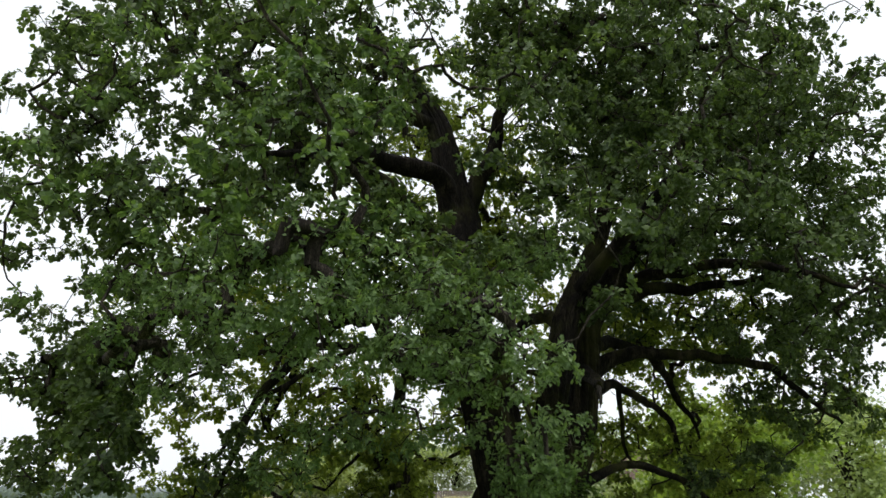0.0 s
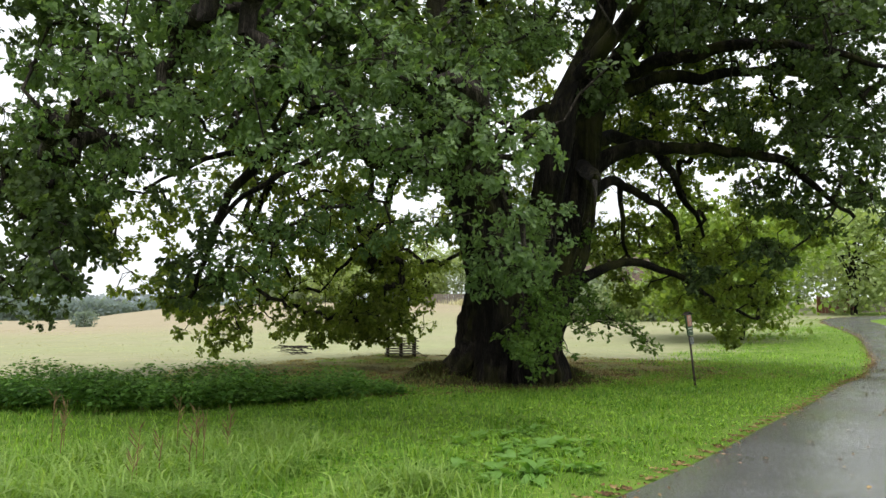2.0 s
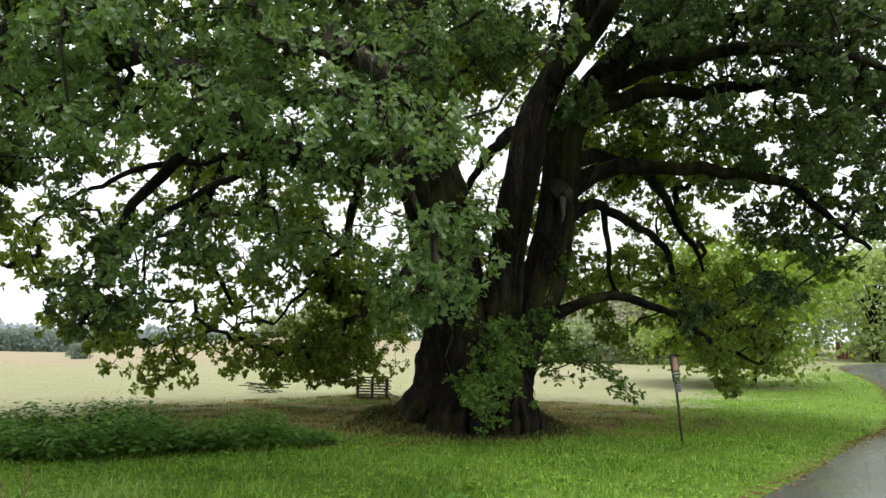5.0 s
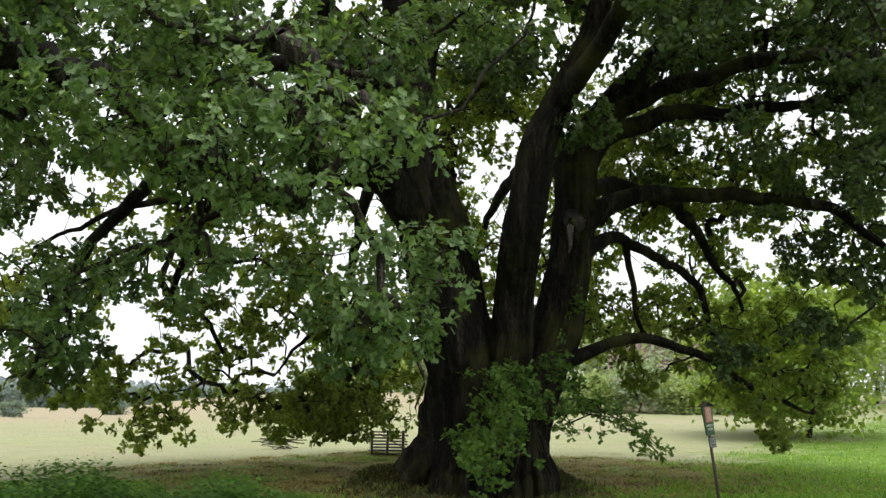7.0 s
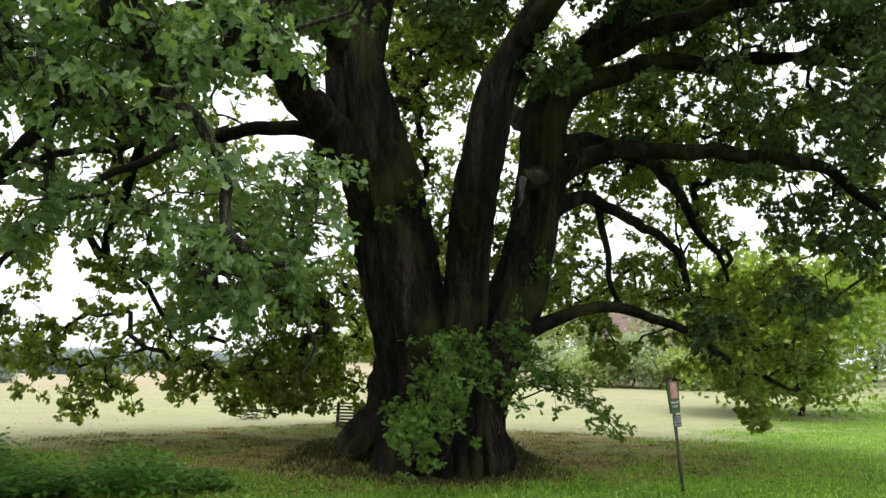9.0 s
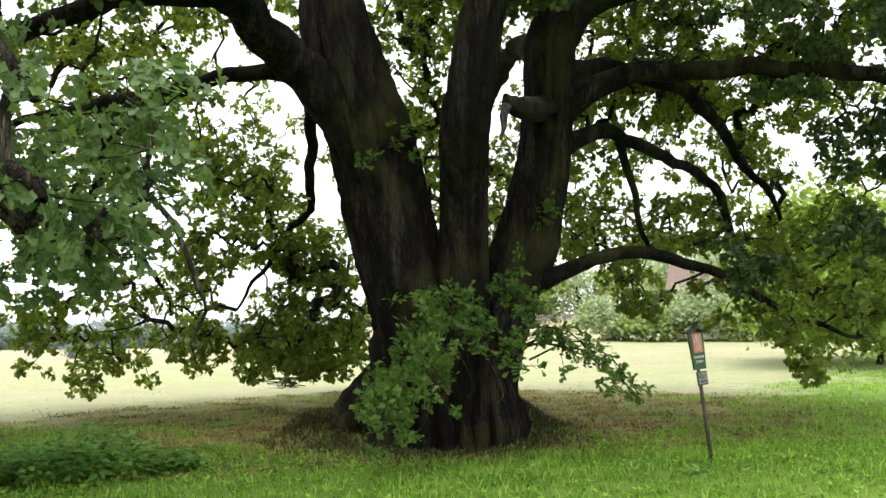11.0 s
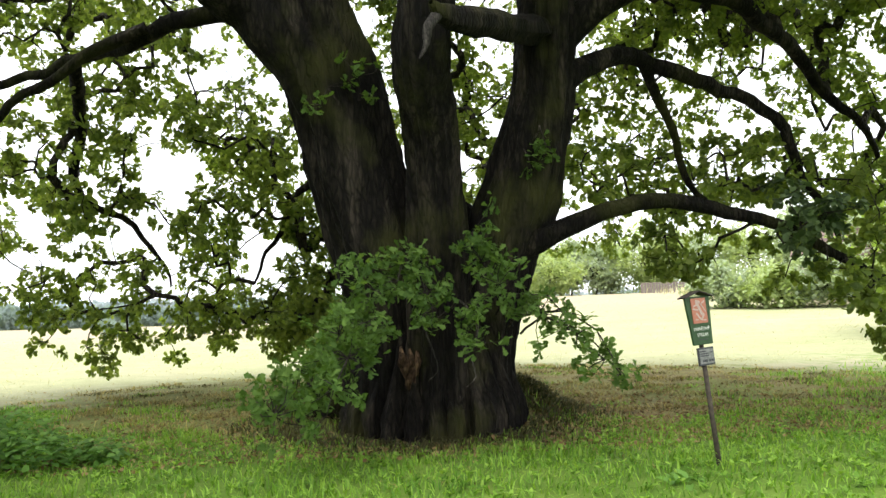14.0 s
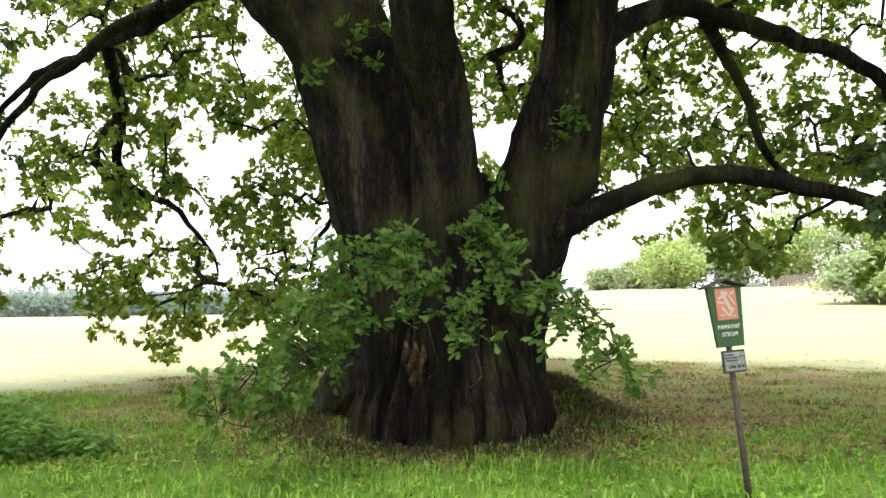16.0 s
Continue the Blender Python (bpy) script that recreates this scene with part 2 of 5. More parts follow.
# ---- building helpers ----


def obj(name, verts, faces, mat, parent=None, label="", smooth=True):
    """A mesh object from arrays; a part where a parent is given."""
    me = bpy.data.meshes.new(name)
    if isinstance(faces, np.ndarray):
        v, f = np.asarray(verts, np.float32), np.asarray(faces, np.int32)
        k = f.shape[1]
        me.vertices.add(len(v))
        me.vertices.foreach_set("co", v.ravel())
        me.loops.add(f.size)
        me.loops.foreach_set("vertex_index", f.ravel())
        me.polygons.add(len(f))
        me.polygons.foreach_set("loop_start", np.arange(0, f.size, k, dtype=np.int32))
        me.polygons.foreach_set("loop_total", np.full(len(f), k, np.int32))
        me.update(calc_edges=True)
    else:
        me.from_pydata([tuple(v) for v in verts], [], faces)
    if smooth:
        me.polygons.foreach_set("use_smooth", [True] * len(me.polygons))
    me.materials.append(mat)
    ob = new(name, me)
    if parent:
        ob.parent = parent
    if label:
        tagged(ob, label)
    return ob


def part(name, bm, mat, parent=None, label="", smooth=False):
    me = bpy.data.meshes.new(name)
    bm.to_mesh(me)
    bm.free()
    if smooth:
        me.polygons.foreach_set("use_smooth", [True] * len(me.polygons))
    me.materials.append(mat)
    ob = new(name, me)
    if parent:
        ob.parent = parent
    if label:
        tagged(ob, label)
    return ob


def thing(name, label, category, group="", kind="", at=(0, 0, 0)):
    ob = new(name)
    ob.location = at
    return tagged(ob, label, category, group, kind)


def box(bm, sx, sy, sz, m=Matrix.Identity(4), bevel=0.0):
    made = bmesh.ops.create_cube(bm, size=1, matrix=m @ Matrix.Diagonal((sx, sy, sz, 1)))["verts"]
    if bevel:
        bmesh.ops.bevel(bm, geom=list({e for v in made for e in v.link_edges}), offset=bevel, segments=1, affect='EDGES')


def smooth_path(points, radii, step=0.25):
    """Catmull-Rom through the points, resampled."""
    p = np.array(points, float)
    r = np.array(radii, float)
    if len(r) != len(p):
        r = np.interp(np.linspace(0, 1, len(p)), np.linspace(0, 1, len(r)), r)
    q = np.vstack([2 * p[0] - p[1], p, 2 * p[-1] - p[-2]])
    out, rad = [], []
    for i in range(1, len(q) - 2):
        k = max(2, int(np.linalg.norm(q[i + 1] - q[i]) / step))
        for t in np.arange(k) / k:
            a, b, c, d = q[i - 1:i + 3]
            out.append(0.5 * (2 * b + (c - a) * t + (2 * a - 5 * b + 4 * c - d) * t ** 2 + (3 * b - a - 3 * c + d) * t ** 3))
            rad.append(r[i - 1] * (1 - t) + r[i] * t)
    return np.array(out + [p[-1]]), np.array(rad + [r[-1]])


def tube(path, rad, sides, seed=0, rough=0.0, flutes=0, flute=0.0, closed=True):
    """A tube along a path, with uneven bark relief when rough is given."""
    path, rad = np.asarray(path, float), np.asarray(rad, float)
    tan = np.gradient(path, axis=0)
    tan /= np.linalg.norm(tan, axis=1, keepdims=True) + 1e-9
    ref = np.array([0.31, 0.95, 0.05]) if abs(tan[0][2]) > 0.7 else np.array([0, 0, 1.0])
    side = np.cross(tan, ref)
    side /= np.linalg.norm(side, axis=1, keepdims=True) + 1e-9
    up = np.cross(side, tan)
    a = np.linspace(0, 2 * np.pi, sides, endpoint=False)
    rr = rad[:, None] * np.ones(sides)
    if rough:
        rng = np.random.default_rng(seed)
        along = np.r_[0, np.cumsum(np.linalg.norm(np.diff(path, axis=0), axis=1))][:, None]
        for k in range(3, 9):
            ph, w, dr = rng.uniform(0, 6.28, 3)
            rr = rr * (1 + rough / (k ** 0.5) * np.sin(k * a + ph + 0.5 * np.sin(along * (0.5 + w / 6) + dr)) * np.cos(along * (0.2 + w / 8) + dr))
        rr = rr * (1 + rough * 0.25 * rng.normal(size=rr.shape))
        if flutes:
            for k, share in ((flutes, 0.5), (int(flutes * 0.55), 0.75), (int(flutes * 1.7), 0.35)):
                ph, w, dr = rng.uniform(0, 6.28, 3)
                fade = 0.55 + 0.45 * np.sin(along * (0.35 + w / 9) + 2 * np.sin(a + dr) + ph)
                rr = rr * (1 + flute * share * fade * (np.abs(np.sin(k * a / 2 + ph + 0.5 * np.sin(along * 0.8 + dr) + 0.35 * np.sin(2 * a + w))) - 0.62))
    if flutes > 6:
        swell = np.array([[noise.fractal(Vector((3.1 * math.cos(b_), 3.1 * math.sin(b_), 1.1 * c_ + seed)), 0.8, 2.1, 4) for b_ in a] for c_ in along[:, 0]])
        rr = rr * (1 + 0.085 * swell)
    v = path[:, None] + rr[..., None] * (np.cos(a)[None, :, None] * side[:, None] + np.sin(a)[None, :, None] * up[:, None])
    n = len(path)
    i, j = np.meshgrid(np.arange(n - 1), np.arange(sides), indexing='ij')
    j2 = (j + 1) % sides
    f = np.stack([i * sides + j, i * sides + j2, (i + 1) * sides + j2, (i + 1) * sides + j], -1).reshape(-1, 4)
    return v.reshape(-1, 3), f


def joined(pieces):
    vs, fs, at = [], [], 0
    for v, f in pieces:
        vs.append(v)
        fs.append(f + at)
        at += len(v)
    return np.concatenate(vs), np.concatenate(fs)


LEAF_SMALL = np.array([(0, 0, 0), (0.46, -0.34, 0.10), (0.86, -0.29, 0.02), (1.04, 0, -0.12), (0.86, 0.29, 0.02), (0.46, 0.34, 0.10)])
FAN_SMALL = np.array([(0, 1, 2), (0, 2, 3), (0, 3, 4), (0, 4, 5)])
LEAF_FAR = np.array([(0, 0, 0), (0.5, -0.42, 0.05), (1.0, 0, -0.05), (0.5, 0.42, 0.05)])
FAN_FAR = np.array([(0, 1, 2), (0, 2, 3)])
LOBED = [(0.0, 0.02), (0.2, 0.13), (0.3, 0.09), (0.42, 0.25), (0.52, 0.15), (0.66, 0.33), (0.76, 0.20), (0.9, 0.24), (1.0, 0.07)]
LEAF_LOBED = np.array([(x, -w, 0.25 * w - 0.1 * x * x) for x, w in LOBED] + [(x, 0, -0.1 * x * x) for x, w in LOBED] + [(x, w, 0.25 * w - 0.1 * x * x) for x, w in LOBED])
_q = [(i, i + 9, i + 10, i + 1) for i in range(8)] + [(i + 9, i + 18, i + 19, i + 10) for i in range(8)]
FAN_LOBED = np.array([t for a, b, c, d in _q for t in ((a, b, c), (a, c, d))])
_o = [(0.0, 0.0), (0.26, 0.13), (0.36, 0.08), (0.5, 0.26), (0.6, 0.15), (0.76, 0.31), (0.86, 0.17), (1.0, 0.0)]
LEAF_MID = np.array([(0.55, 0, -0.05)] + [(x, w, 0.2 * w - 0.08 * x * x) for x, w in _o] + [(x, -w, 0.2 * w - 0.08 * x * x) for x, w in _o[-2:0:-1]])
FAN_MID = np.array([(0, i, i % 14 + 1) for i in range(1, 15)])
LEAF_LONG = np.array([(0, -0.015, 0), (0, 0.015, 0), (0.4, -0.13, 0.06), (0.4, 0.13, 0.06), (0.8, -0.08, -0.02), (0.8, 0.08, -0.02), (1.0, 0, -0.12)])
FAN_LONG = np.array([(0, 2, 3), (0, 3, 1), (2, 4, 5), (2, 5, 3), (4, 6, 5)])


def unit(v):
    return v / (np.linalg.norm(v, axis=-1, keepdims=True) + 1e-9)


def leaves(base, way, face, size, shape=LEAF_SMALL, fan=FAN_SMALL):
    """Leaf meshes at base points, growing along way, their upper side towards face."""
    way = unit(way)
    face = unit(face - (face * way).sum(-1, keepdims=True) * way)
    side = np.cross(face, way)
    v = base[:, None] + size[:, None, None] * (shape[None, :, :1] * way[:, None] + shape[None, :, 1:2] * side[:, None] + shape[None, :, 2:] * face[:, None])
    f = fan[None] + (np.arange(len(base)) * len(shape))[:, None, None]
    return v.reshape(-1, 3), f.reshape(-1, 3)


def rosettes(rng, tips, axes, count, size, shape=LEAF_SMALL, fan=FAN_SMALL, droop=0.35):
    """Bunches of leaves round twig tips."""
    n = len(tips)
    tip, axis = np.repeat(tips, count, 0), np.repeat(unit(axes), count, 0)
    rnd = unit(rng.normal(size=(n * count, 3)))
    radial = unit(np.cross(axis, rnd))
    way = radial + axis * rng.uniform(-0.2, 1.0, (n * count, 1)) + np.array([0, 0, -droop]) * rng.uniform(0.2, 1.3, (n * count, 1))
    face = axis * 0.75 + np.array([0, 0, 0.55]) + 0.55 * rng.normal(size=(n * count, 3))
    base = tip + rng.normal(size=(n * count, 3)) * 0.035
    return leaves(base, way, face, size * rng.uniform(0.7, 1.25, n * count), shape, fan)


# ---- ground and road ----


def ground_z(x, y):
    x, y = np.asarray(x, float), np.asarray(y, float)
    d = np.hypot(x + 0.2, y - 1.0)
    z = -0.2 + 0.03 * np.exp(-(d / 2.6) ** 2) + 0.05 * np.sin(x * 0.55 + 1) * np.sin(y * 0.5)
    z = z + 0.46 * np.exp(-(((x + 2.1) / 0.85) ** 2 + ((y - 2.0) / 0.95) ** 2) ** 2) + 0.60 * np.exp(-((x - 1.3) / 0.80) ** 2 - ((y - 1.8) / 0.95) ** 2) + 0.16 * np.exp(-((x - 2.8) / 3.5) ** 2 - ((y + 3.4) / 2.0) ** 2) + 0.2 * np.exp(-((x - 1.4) / 3) ** 2 - ((y - 12.2) / 3) ** 2)
    far_off = np.clip((np.hypot(x, y) - 25) / 90, 0, 1)
    east = np.clip((x + 16) / 46, 0, 1)
    return z + 4.6 * far_off ** 1.1 * east * east * (3 - 2 * east)


ROAD_EDGE, _ = smooth_path([(-60, -36, 0), (-30, -21.6, 0), (-12, -12.9, 0), (-6.05, -10.05, 0), (-2.6, -8.45, 0), (0.6, -6.9, 0), (6.3, -4.1, 0), (13.7, -0.2, 0),
                            (24, 6.2, 0), (38, 16.0, 0), (52, 28.3, 0), (57, 30.6, 0), (62, 31.0, 0), (72, 28.5, 0), (95, 18, 0)], [1], 0.5)
_t = unit(np.gradient(ROAD_EDGE, axis=0))
ROAD_SIDE = np.stack([_t[:, 1], -_t[:, 0], 0 * _t[:, 0]], -1)


def off_road(x, y):
    """Distance to the left of the road's left edge (negative: on the road)."""
    p = np.stack([x, y], -1)
    e = ROAD_EDGE[::2, :2]
    out = np.empty(len(p))
    for s in range(0, len(p), 20000):
        d = p[s:s + 20000, None] - e[None]
        k = (d ** 2).sum(-1).argmin(1)
        out[s:s + 20000] = -(d[np.arange(len(k)), k] * ROAD_SIDE[::2, :2][k]).sum(-1)
    return out


axis_x = np.unique(np.r_[-2600, -1500, -800, -400, -200, -120, -80, np.arange(-60, 61, 2.0), 70, 80, 90, 100, 120, 160, 200, 400, 800, 1500, 2600, np.arange(-16, -4, 0.5), np.arange(-4, 4, 0.2), np.arange(4, 14, 0.5)])
axis_y = np.unique(np.r_[-2600, -1200, -500, -200, -100, np.arange(-60, 61, 2.0), 70, 80, 90, 100, 120, 160, 200, 300, 500, 800, 1500, 3000, np.arange(-20, -2, 0.5), np.arange(-2, 5, 0.2), np.arange(5, 8, 0.5)])
gx, gy = np.meshgrid(axis_x, axis_y, indexing='ij')
gv = np.stack([gx, gy, ground_z(gx, gy)], -1).reshape(-1, 3)
i, j = np.meshgrid(np.arange(len(axis_x) - 1), np.arange(len(axis_y) - 1), indexing='ij')
w = len(axis_y)
gf = np.stack([i * w + j, (i + 1) * w + j, (i + 1) * w + j + 1, i * w + j + 1], -1).reshape(-1, 4)
ground = obj("ground", gv, gf, ground_material())
tagged(ground, "green roadside grass turning to a pale mown field", "ground", kind="structure")

rows_ = []
for k, off in enumerate((-0.05, 0.15, 1.3, 2.6, 3.9, 4.1)):
    q = ROAD_EDGE + ROAD_SIDE * off
    q[:, 2] = ground_z(q[:, 0], q[:, 1]) + (0.06, 0.075, 0.09, 0.09, 0.075, 0.0)[k]
    if k == 0:
        q[:, 2] -= 0.08
    rows_.append(q)
rv = np.stack(rows_, 1).reshape(-1, 3)
i, j = np.meshgrid(np.arange(len(ROAD_EDGE) - 1), np.arange(5), indexing='ij')
rf = np.stack([i * 6 + j, i * 6 + j + 1, (i + 1) * 6 + j + 1, (i + 1) * 6 + j], -1).reshape(-1, 4)
road = obj("road", rv, rf, asphalt_material())
tagged(road, "narrow damp grey asphalt lane curving away past the tree", "road", kind="structure")

# ---- the oak: stems and limbs ----
oak = thing("oak_tree", "huge old oak with several dark furrowed stems and drooping leafy boughs", "tree", at=(-0.2, 1.0, -0.1))
SHIFT = np.array([-0.2, 1.0, -0.1])
SKELETON = []


def limb(name, points, radii, sides=14, rough=0.10, flutes=0, flute=0.0, grows=0.0, mat=BARK, label=""):
    """A stem or limb; boughs may spring from the stretch past the share grows."""
    p, r = smooth_path(points, radii, 0.13 if flutes else 0.22)
    if r.max() < 0.52 and grows < 1:
        sway = np.array([noise.noise_vector(Vector(q) * 0.9) for q in p]) + 0.5 * np.array([noise.noise_vector(Vector(q) * 2.3) for q in p])
        p = p + sway * np.clip((np.arange(len(p)) - 3) / 6, 0, 1)[:, None] * 0.16
    v, f = tube(p, r, sides, len(SKELETON) + 3, rough, flutes, flute)
    obj(name, v - SHIFT, f, mat, oak, label)
    if grows < 1:
        k = int(len(p) * grows)
        SKELETON.append((p[k:], r[k:]))


STEM_A = [(-0.85, 1.0, -0.35), (-0.8, 0.95, 0.3), (-0.76, 0.85, 1.1), (-0.82, 0.75, 2.1), (-1.06, 0.7, 3.0), (-1.25, 0.68, 3.7), (-1.56, 0.66, 5.0), (-2.02, 0.6, 6.2), (-2.35, 0.8, 7.8), (-2.15, 1.3, 9.3), (-1.95, 1.75, 10.5),
          (-2.2, 1.9, 11.8), (-2.5, 2.3, 14.0), (-3.4, 2.8, 15.8), (-5.0, 3.5, 18.6)]
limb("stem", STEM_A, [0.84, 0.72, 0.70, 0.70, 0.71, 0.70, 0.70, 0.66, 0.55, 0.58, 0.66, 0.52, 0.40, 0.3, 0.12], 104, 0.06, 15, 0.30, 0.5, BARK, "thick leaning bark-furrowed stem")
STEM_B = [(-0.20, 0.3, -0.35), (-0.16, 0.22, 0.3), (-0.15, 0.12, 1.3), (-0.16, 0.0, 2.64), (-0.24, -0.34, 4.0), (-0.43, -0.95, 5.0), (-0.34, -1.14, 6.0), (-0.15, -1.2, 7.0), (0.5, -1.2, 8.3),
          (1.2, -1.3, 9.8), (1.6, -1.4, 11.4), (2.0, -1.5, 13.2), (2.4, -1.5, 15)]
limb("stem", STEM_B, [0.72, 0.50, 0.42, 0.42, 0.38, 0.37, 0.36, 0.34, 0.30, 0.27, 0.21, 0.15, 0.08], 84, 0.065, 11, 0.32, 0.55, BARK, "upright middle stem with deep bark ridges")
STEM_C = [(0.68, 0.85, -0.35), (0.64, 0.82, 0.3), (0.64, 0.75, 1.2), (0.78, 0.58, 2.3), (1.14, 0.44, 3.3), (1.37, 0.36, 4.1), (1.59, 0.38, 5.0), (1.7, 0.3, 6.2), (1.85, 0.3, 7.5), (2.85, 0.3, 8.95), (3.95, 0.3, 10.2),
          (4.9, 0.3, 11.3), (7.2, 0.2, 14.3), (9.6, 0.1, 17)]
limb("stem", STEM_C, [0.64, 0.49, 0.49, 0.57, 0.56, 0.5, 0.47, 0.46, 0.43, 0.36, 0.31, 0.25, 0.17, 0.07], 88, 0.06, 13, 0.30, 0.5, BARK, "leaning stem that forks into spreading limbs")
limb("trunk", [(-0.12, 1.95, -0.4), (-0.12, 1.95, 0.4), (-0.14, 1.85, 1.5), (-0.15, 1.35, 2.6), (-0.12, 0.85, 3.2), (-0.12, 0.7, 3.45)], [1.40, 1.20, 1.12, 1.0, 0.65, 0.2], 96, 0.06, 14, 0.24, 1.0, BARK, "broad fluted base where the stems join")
for az_, reach in ((190, 1.42), (205, 1.45), (221, 1.4), (236, 1.5), (250, 1.42), (263, 1.45), (274, 1.36), (292, 1.4), (304, 1.36), (318, 1.4), (333, 1.3)):
    a_ = radians(az_)
    ca, sa = math.cos(a_), math.sin(a_)
    limb("root", [(-0.12 + 0.95 * ca, 1.0 + 0.95 * sa, 1.3), (-0.12 + 1.16 * ca, 1.0 + 1.12 * sa, 0.6), (-0.12 + 1.32 * ca, 1.0 + 1.28 * sa, 0.12), (-0.12 + 0.93 * reach * ca, 1.0 + 0.93 * reach * sa, -0.12), (-0.12 + 1.1 * reach * ca, 1.0 + 1.1 * reach * sa, -0.34)],
         [0.07, 0.10, 0.13, 0.12, 0.05], 16, 0.34, 4, 0.4, 1.0)

limb("limb", [(-2.0, 1.75, 10.5), (-2.85, 1.6, 11.8), (-5.5, 1.2, 11.8), (-7.9, 0.6, 11.3), (-8.7, 0.3, 11.95), (-10.2, 0, 12.4)], [0.40, 0.33, 0.27, 0.21, 0.16, 0.08], 14, 0.1)
limb("limb", [(-2.0, 1.7, 10.5), (-1.4, 1.5, 12), (-0.7, 1.4, 14), (-0.4, 1.4, 17)], [0.36, 0.3, 0.22, 0.1], 12, 0.1)
limb("limb", [(-2.6, 2.3, 14.0), (-4.2, 2.6, 14.6), (-6.4, 3.2, 15.6), (-8.4, 3.4, 16.0)], [0.28, 0.22, 0.16, 0.06], 12, 0.1)
limb("limb", [(-1.5, 0.66, 4.5), (-2.2, 0.45, 5.5), (-3.1, 0.1, 6.2), (-4.2, -0.9, 6.8), (-5.4, -2.8, 7.0), (-6.2, -5.0, 6.2), (-6.8, -6.8, 5.0)], [0.50, 0.43, 0.36, 0.27, 0.19, 0.12, 0.05], 26, 0.1, grows=0.45)
limb("limb", [(-2.0, 0.6, 5.7), (-3.3, 1.1, 6.4), (-4.9, 1.9, 6.28), (-6.2, 2.9, 6.2), (-7.9, 3.7, 5.8), (-9.6, 4.4, 4.9)], [0.20, 0.15, 0.13, 0.10, 0.075, 0.035], 12, 0.1, grows=0.4)
limb("limb", [(-4.6, 1.6, 6.3), (-5.8, 1.7, 5.75), (-6.75, 2.0, 5.1), (-7.9, 2.4, 4.0), (-8.6, 2.5, 2.9), (-9.0, 2.3, 2.0)], [0.12, 0.085, 0.07, 0.055, 0.04, 0.02], 10, 0.1, grows=0.4)
limb("limb", [(-6.15, 2.9, 6.2), (-6.4, 4.0, 5.3), (-6.65, 4.8, 4.15), (-5.95, 5.2, 3.7), (-5.5, 5.5, 3.05), (-5.2, 5.9, 2.3)], [0.11, 0.10, 0.085, 0.065, 0.05, 0.025], 10, 0.12, grows=0.5)
limb("limb", [(-2.1, 0.9, 6.4), (-2.3, 3.0, 6.9), (-2.15, 4.6, 6.5), (-2.05, 5.6, 5.6), (-1.95, 6.0, 4.9), (-2.7, 6.5, 3.95), (-3.15, 7.0, 3.2), (-3.6, 7.8, 2.4)], [0.22, 0.17, 0.14, 0.12, 0.10, 0.075, 0.05, 0.03], 12, 0.1, grows=0.5)
limb("limb", [(-4.2, -0.9, 6.8), (-6.2, -0.9, 6.4), (-7.6, -0.4, 5.2), (-8.5, 0.1, 3.6), (-8.9, 0.2, 2.0)], [0.2, 0.15, 0.12, 0.08, 0.04], 10, 0.1, grows=0.3)
limb("limb", [(0.95, 0.5, 2.5), (1.68, 0.2, 2.77), (2.5, 0.2, 3.07), (3.3, 0.25, 3.18), (4.35, 0.25, 3.1), (5.57, 0.2, 2.68), (7.05, 0.1, 1.95), (8.45, 0.0, 1.6)], [0.30, 0.16, 0.125, 0.115, 0.11, 0.09, 0.065, 0.035], 14, 0.1, grows=0.5, label="low arching limb drooping towards the grass")
limb("limb", [(1.6, 0.38, 4.9), (2.3, 0.4, 5.4), (3.2, 0.7, 5.72), (4.4, 1.0, 5.45), (6.0, 1.35, 4.85), (7.1, 1.6, 3.35), (7.4, 1.7, 2.6)], [0.27, 0.175, 0.145, 0.13, 0.10, 0.065, 0.035], 12, 0.1, grows=0.4)
limb("limb", [(3.4, 0.75, 5.7), (4.2, 1.6, 4.9), (4.9, 2.2, 3.9), (5.6, 2.6, 3.4)], [0.1, 0.08, 0.06, 0.03], 8, 0.1, grows=0.4)
limb("limb", [(1.7, 0.32, 5.7), (2.5, 0.0, 6.3), (3.5, -0.6, 6.5), (4.8, -1.2, 6.55), (6.2, -2.1, 6.25), (7.5, -2.5, 5.7), (9.2, -2.8, 4.6)], [0.33, 0.23, 0.19, 0.165, 0.135, 0.10, 0.05], 14, 0.1, grows=0.4)
limb("limb", [(1.8, 0.3, 7.0), (2.5, 0.2, 8.0), (3.9, 0.0, 8.6), (5.6, -0.2, 9.0), (7.6, -0.5, 9.5), (10.4, -0.7, 9.7)], [0.33, 0.26, 0.22, 0.19, 0.14, 0.06], 12, 0.1, grows=0.3)
limb("limb", [(1.75, 0.3, 6.6), (3.4, 1.0, 7.1), (5.6, 1.45, 7.0), (8.0, 2.6, 6.0), (9.6, 3.2, 4.6)], [0.26, 0.2, 0.16, 0.11, 0.05], 12, 0.1, grows=0.3)
limb("limb", [(4.2, 0.3, 10.4), (5.9, 0.2, 11.0), (7.4, 0.0, 11.6), (9.6, -0.3, 12.1), (12.4, -0.6, 12.7)], [0.28, 0.23, 0.19, 0.15, 0.06], 12, 0.1)
limb("limb", [(0.2, -1.2, 7.7), (0.5, -3.0, 9.0), (0.0, -5.2, 9.6), (-1.0, -7.2, 9.0)], [0.24, 0.19, 0.14, 0.05], 12, 0.1)
limb("limb", [(2.6, 0.3, 8.6), (3.4, -1.8, 8.8), (4.4, -4.2, 8.6), (5.4, -6.2, 7.6)], [0.24, 0.19, 0.13, 0.05], 12, 0.1)
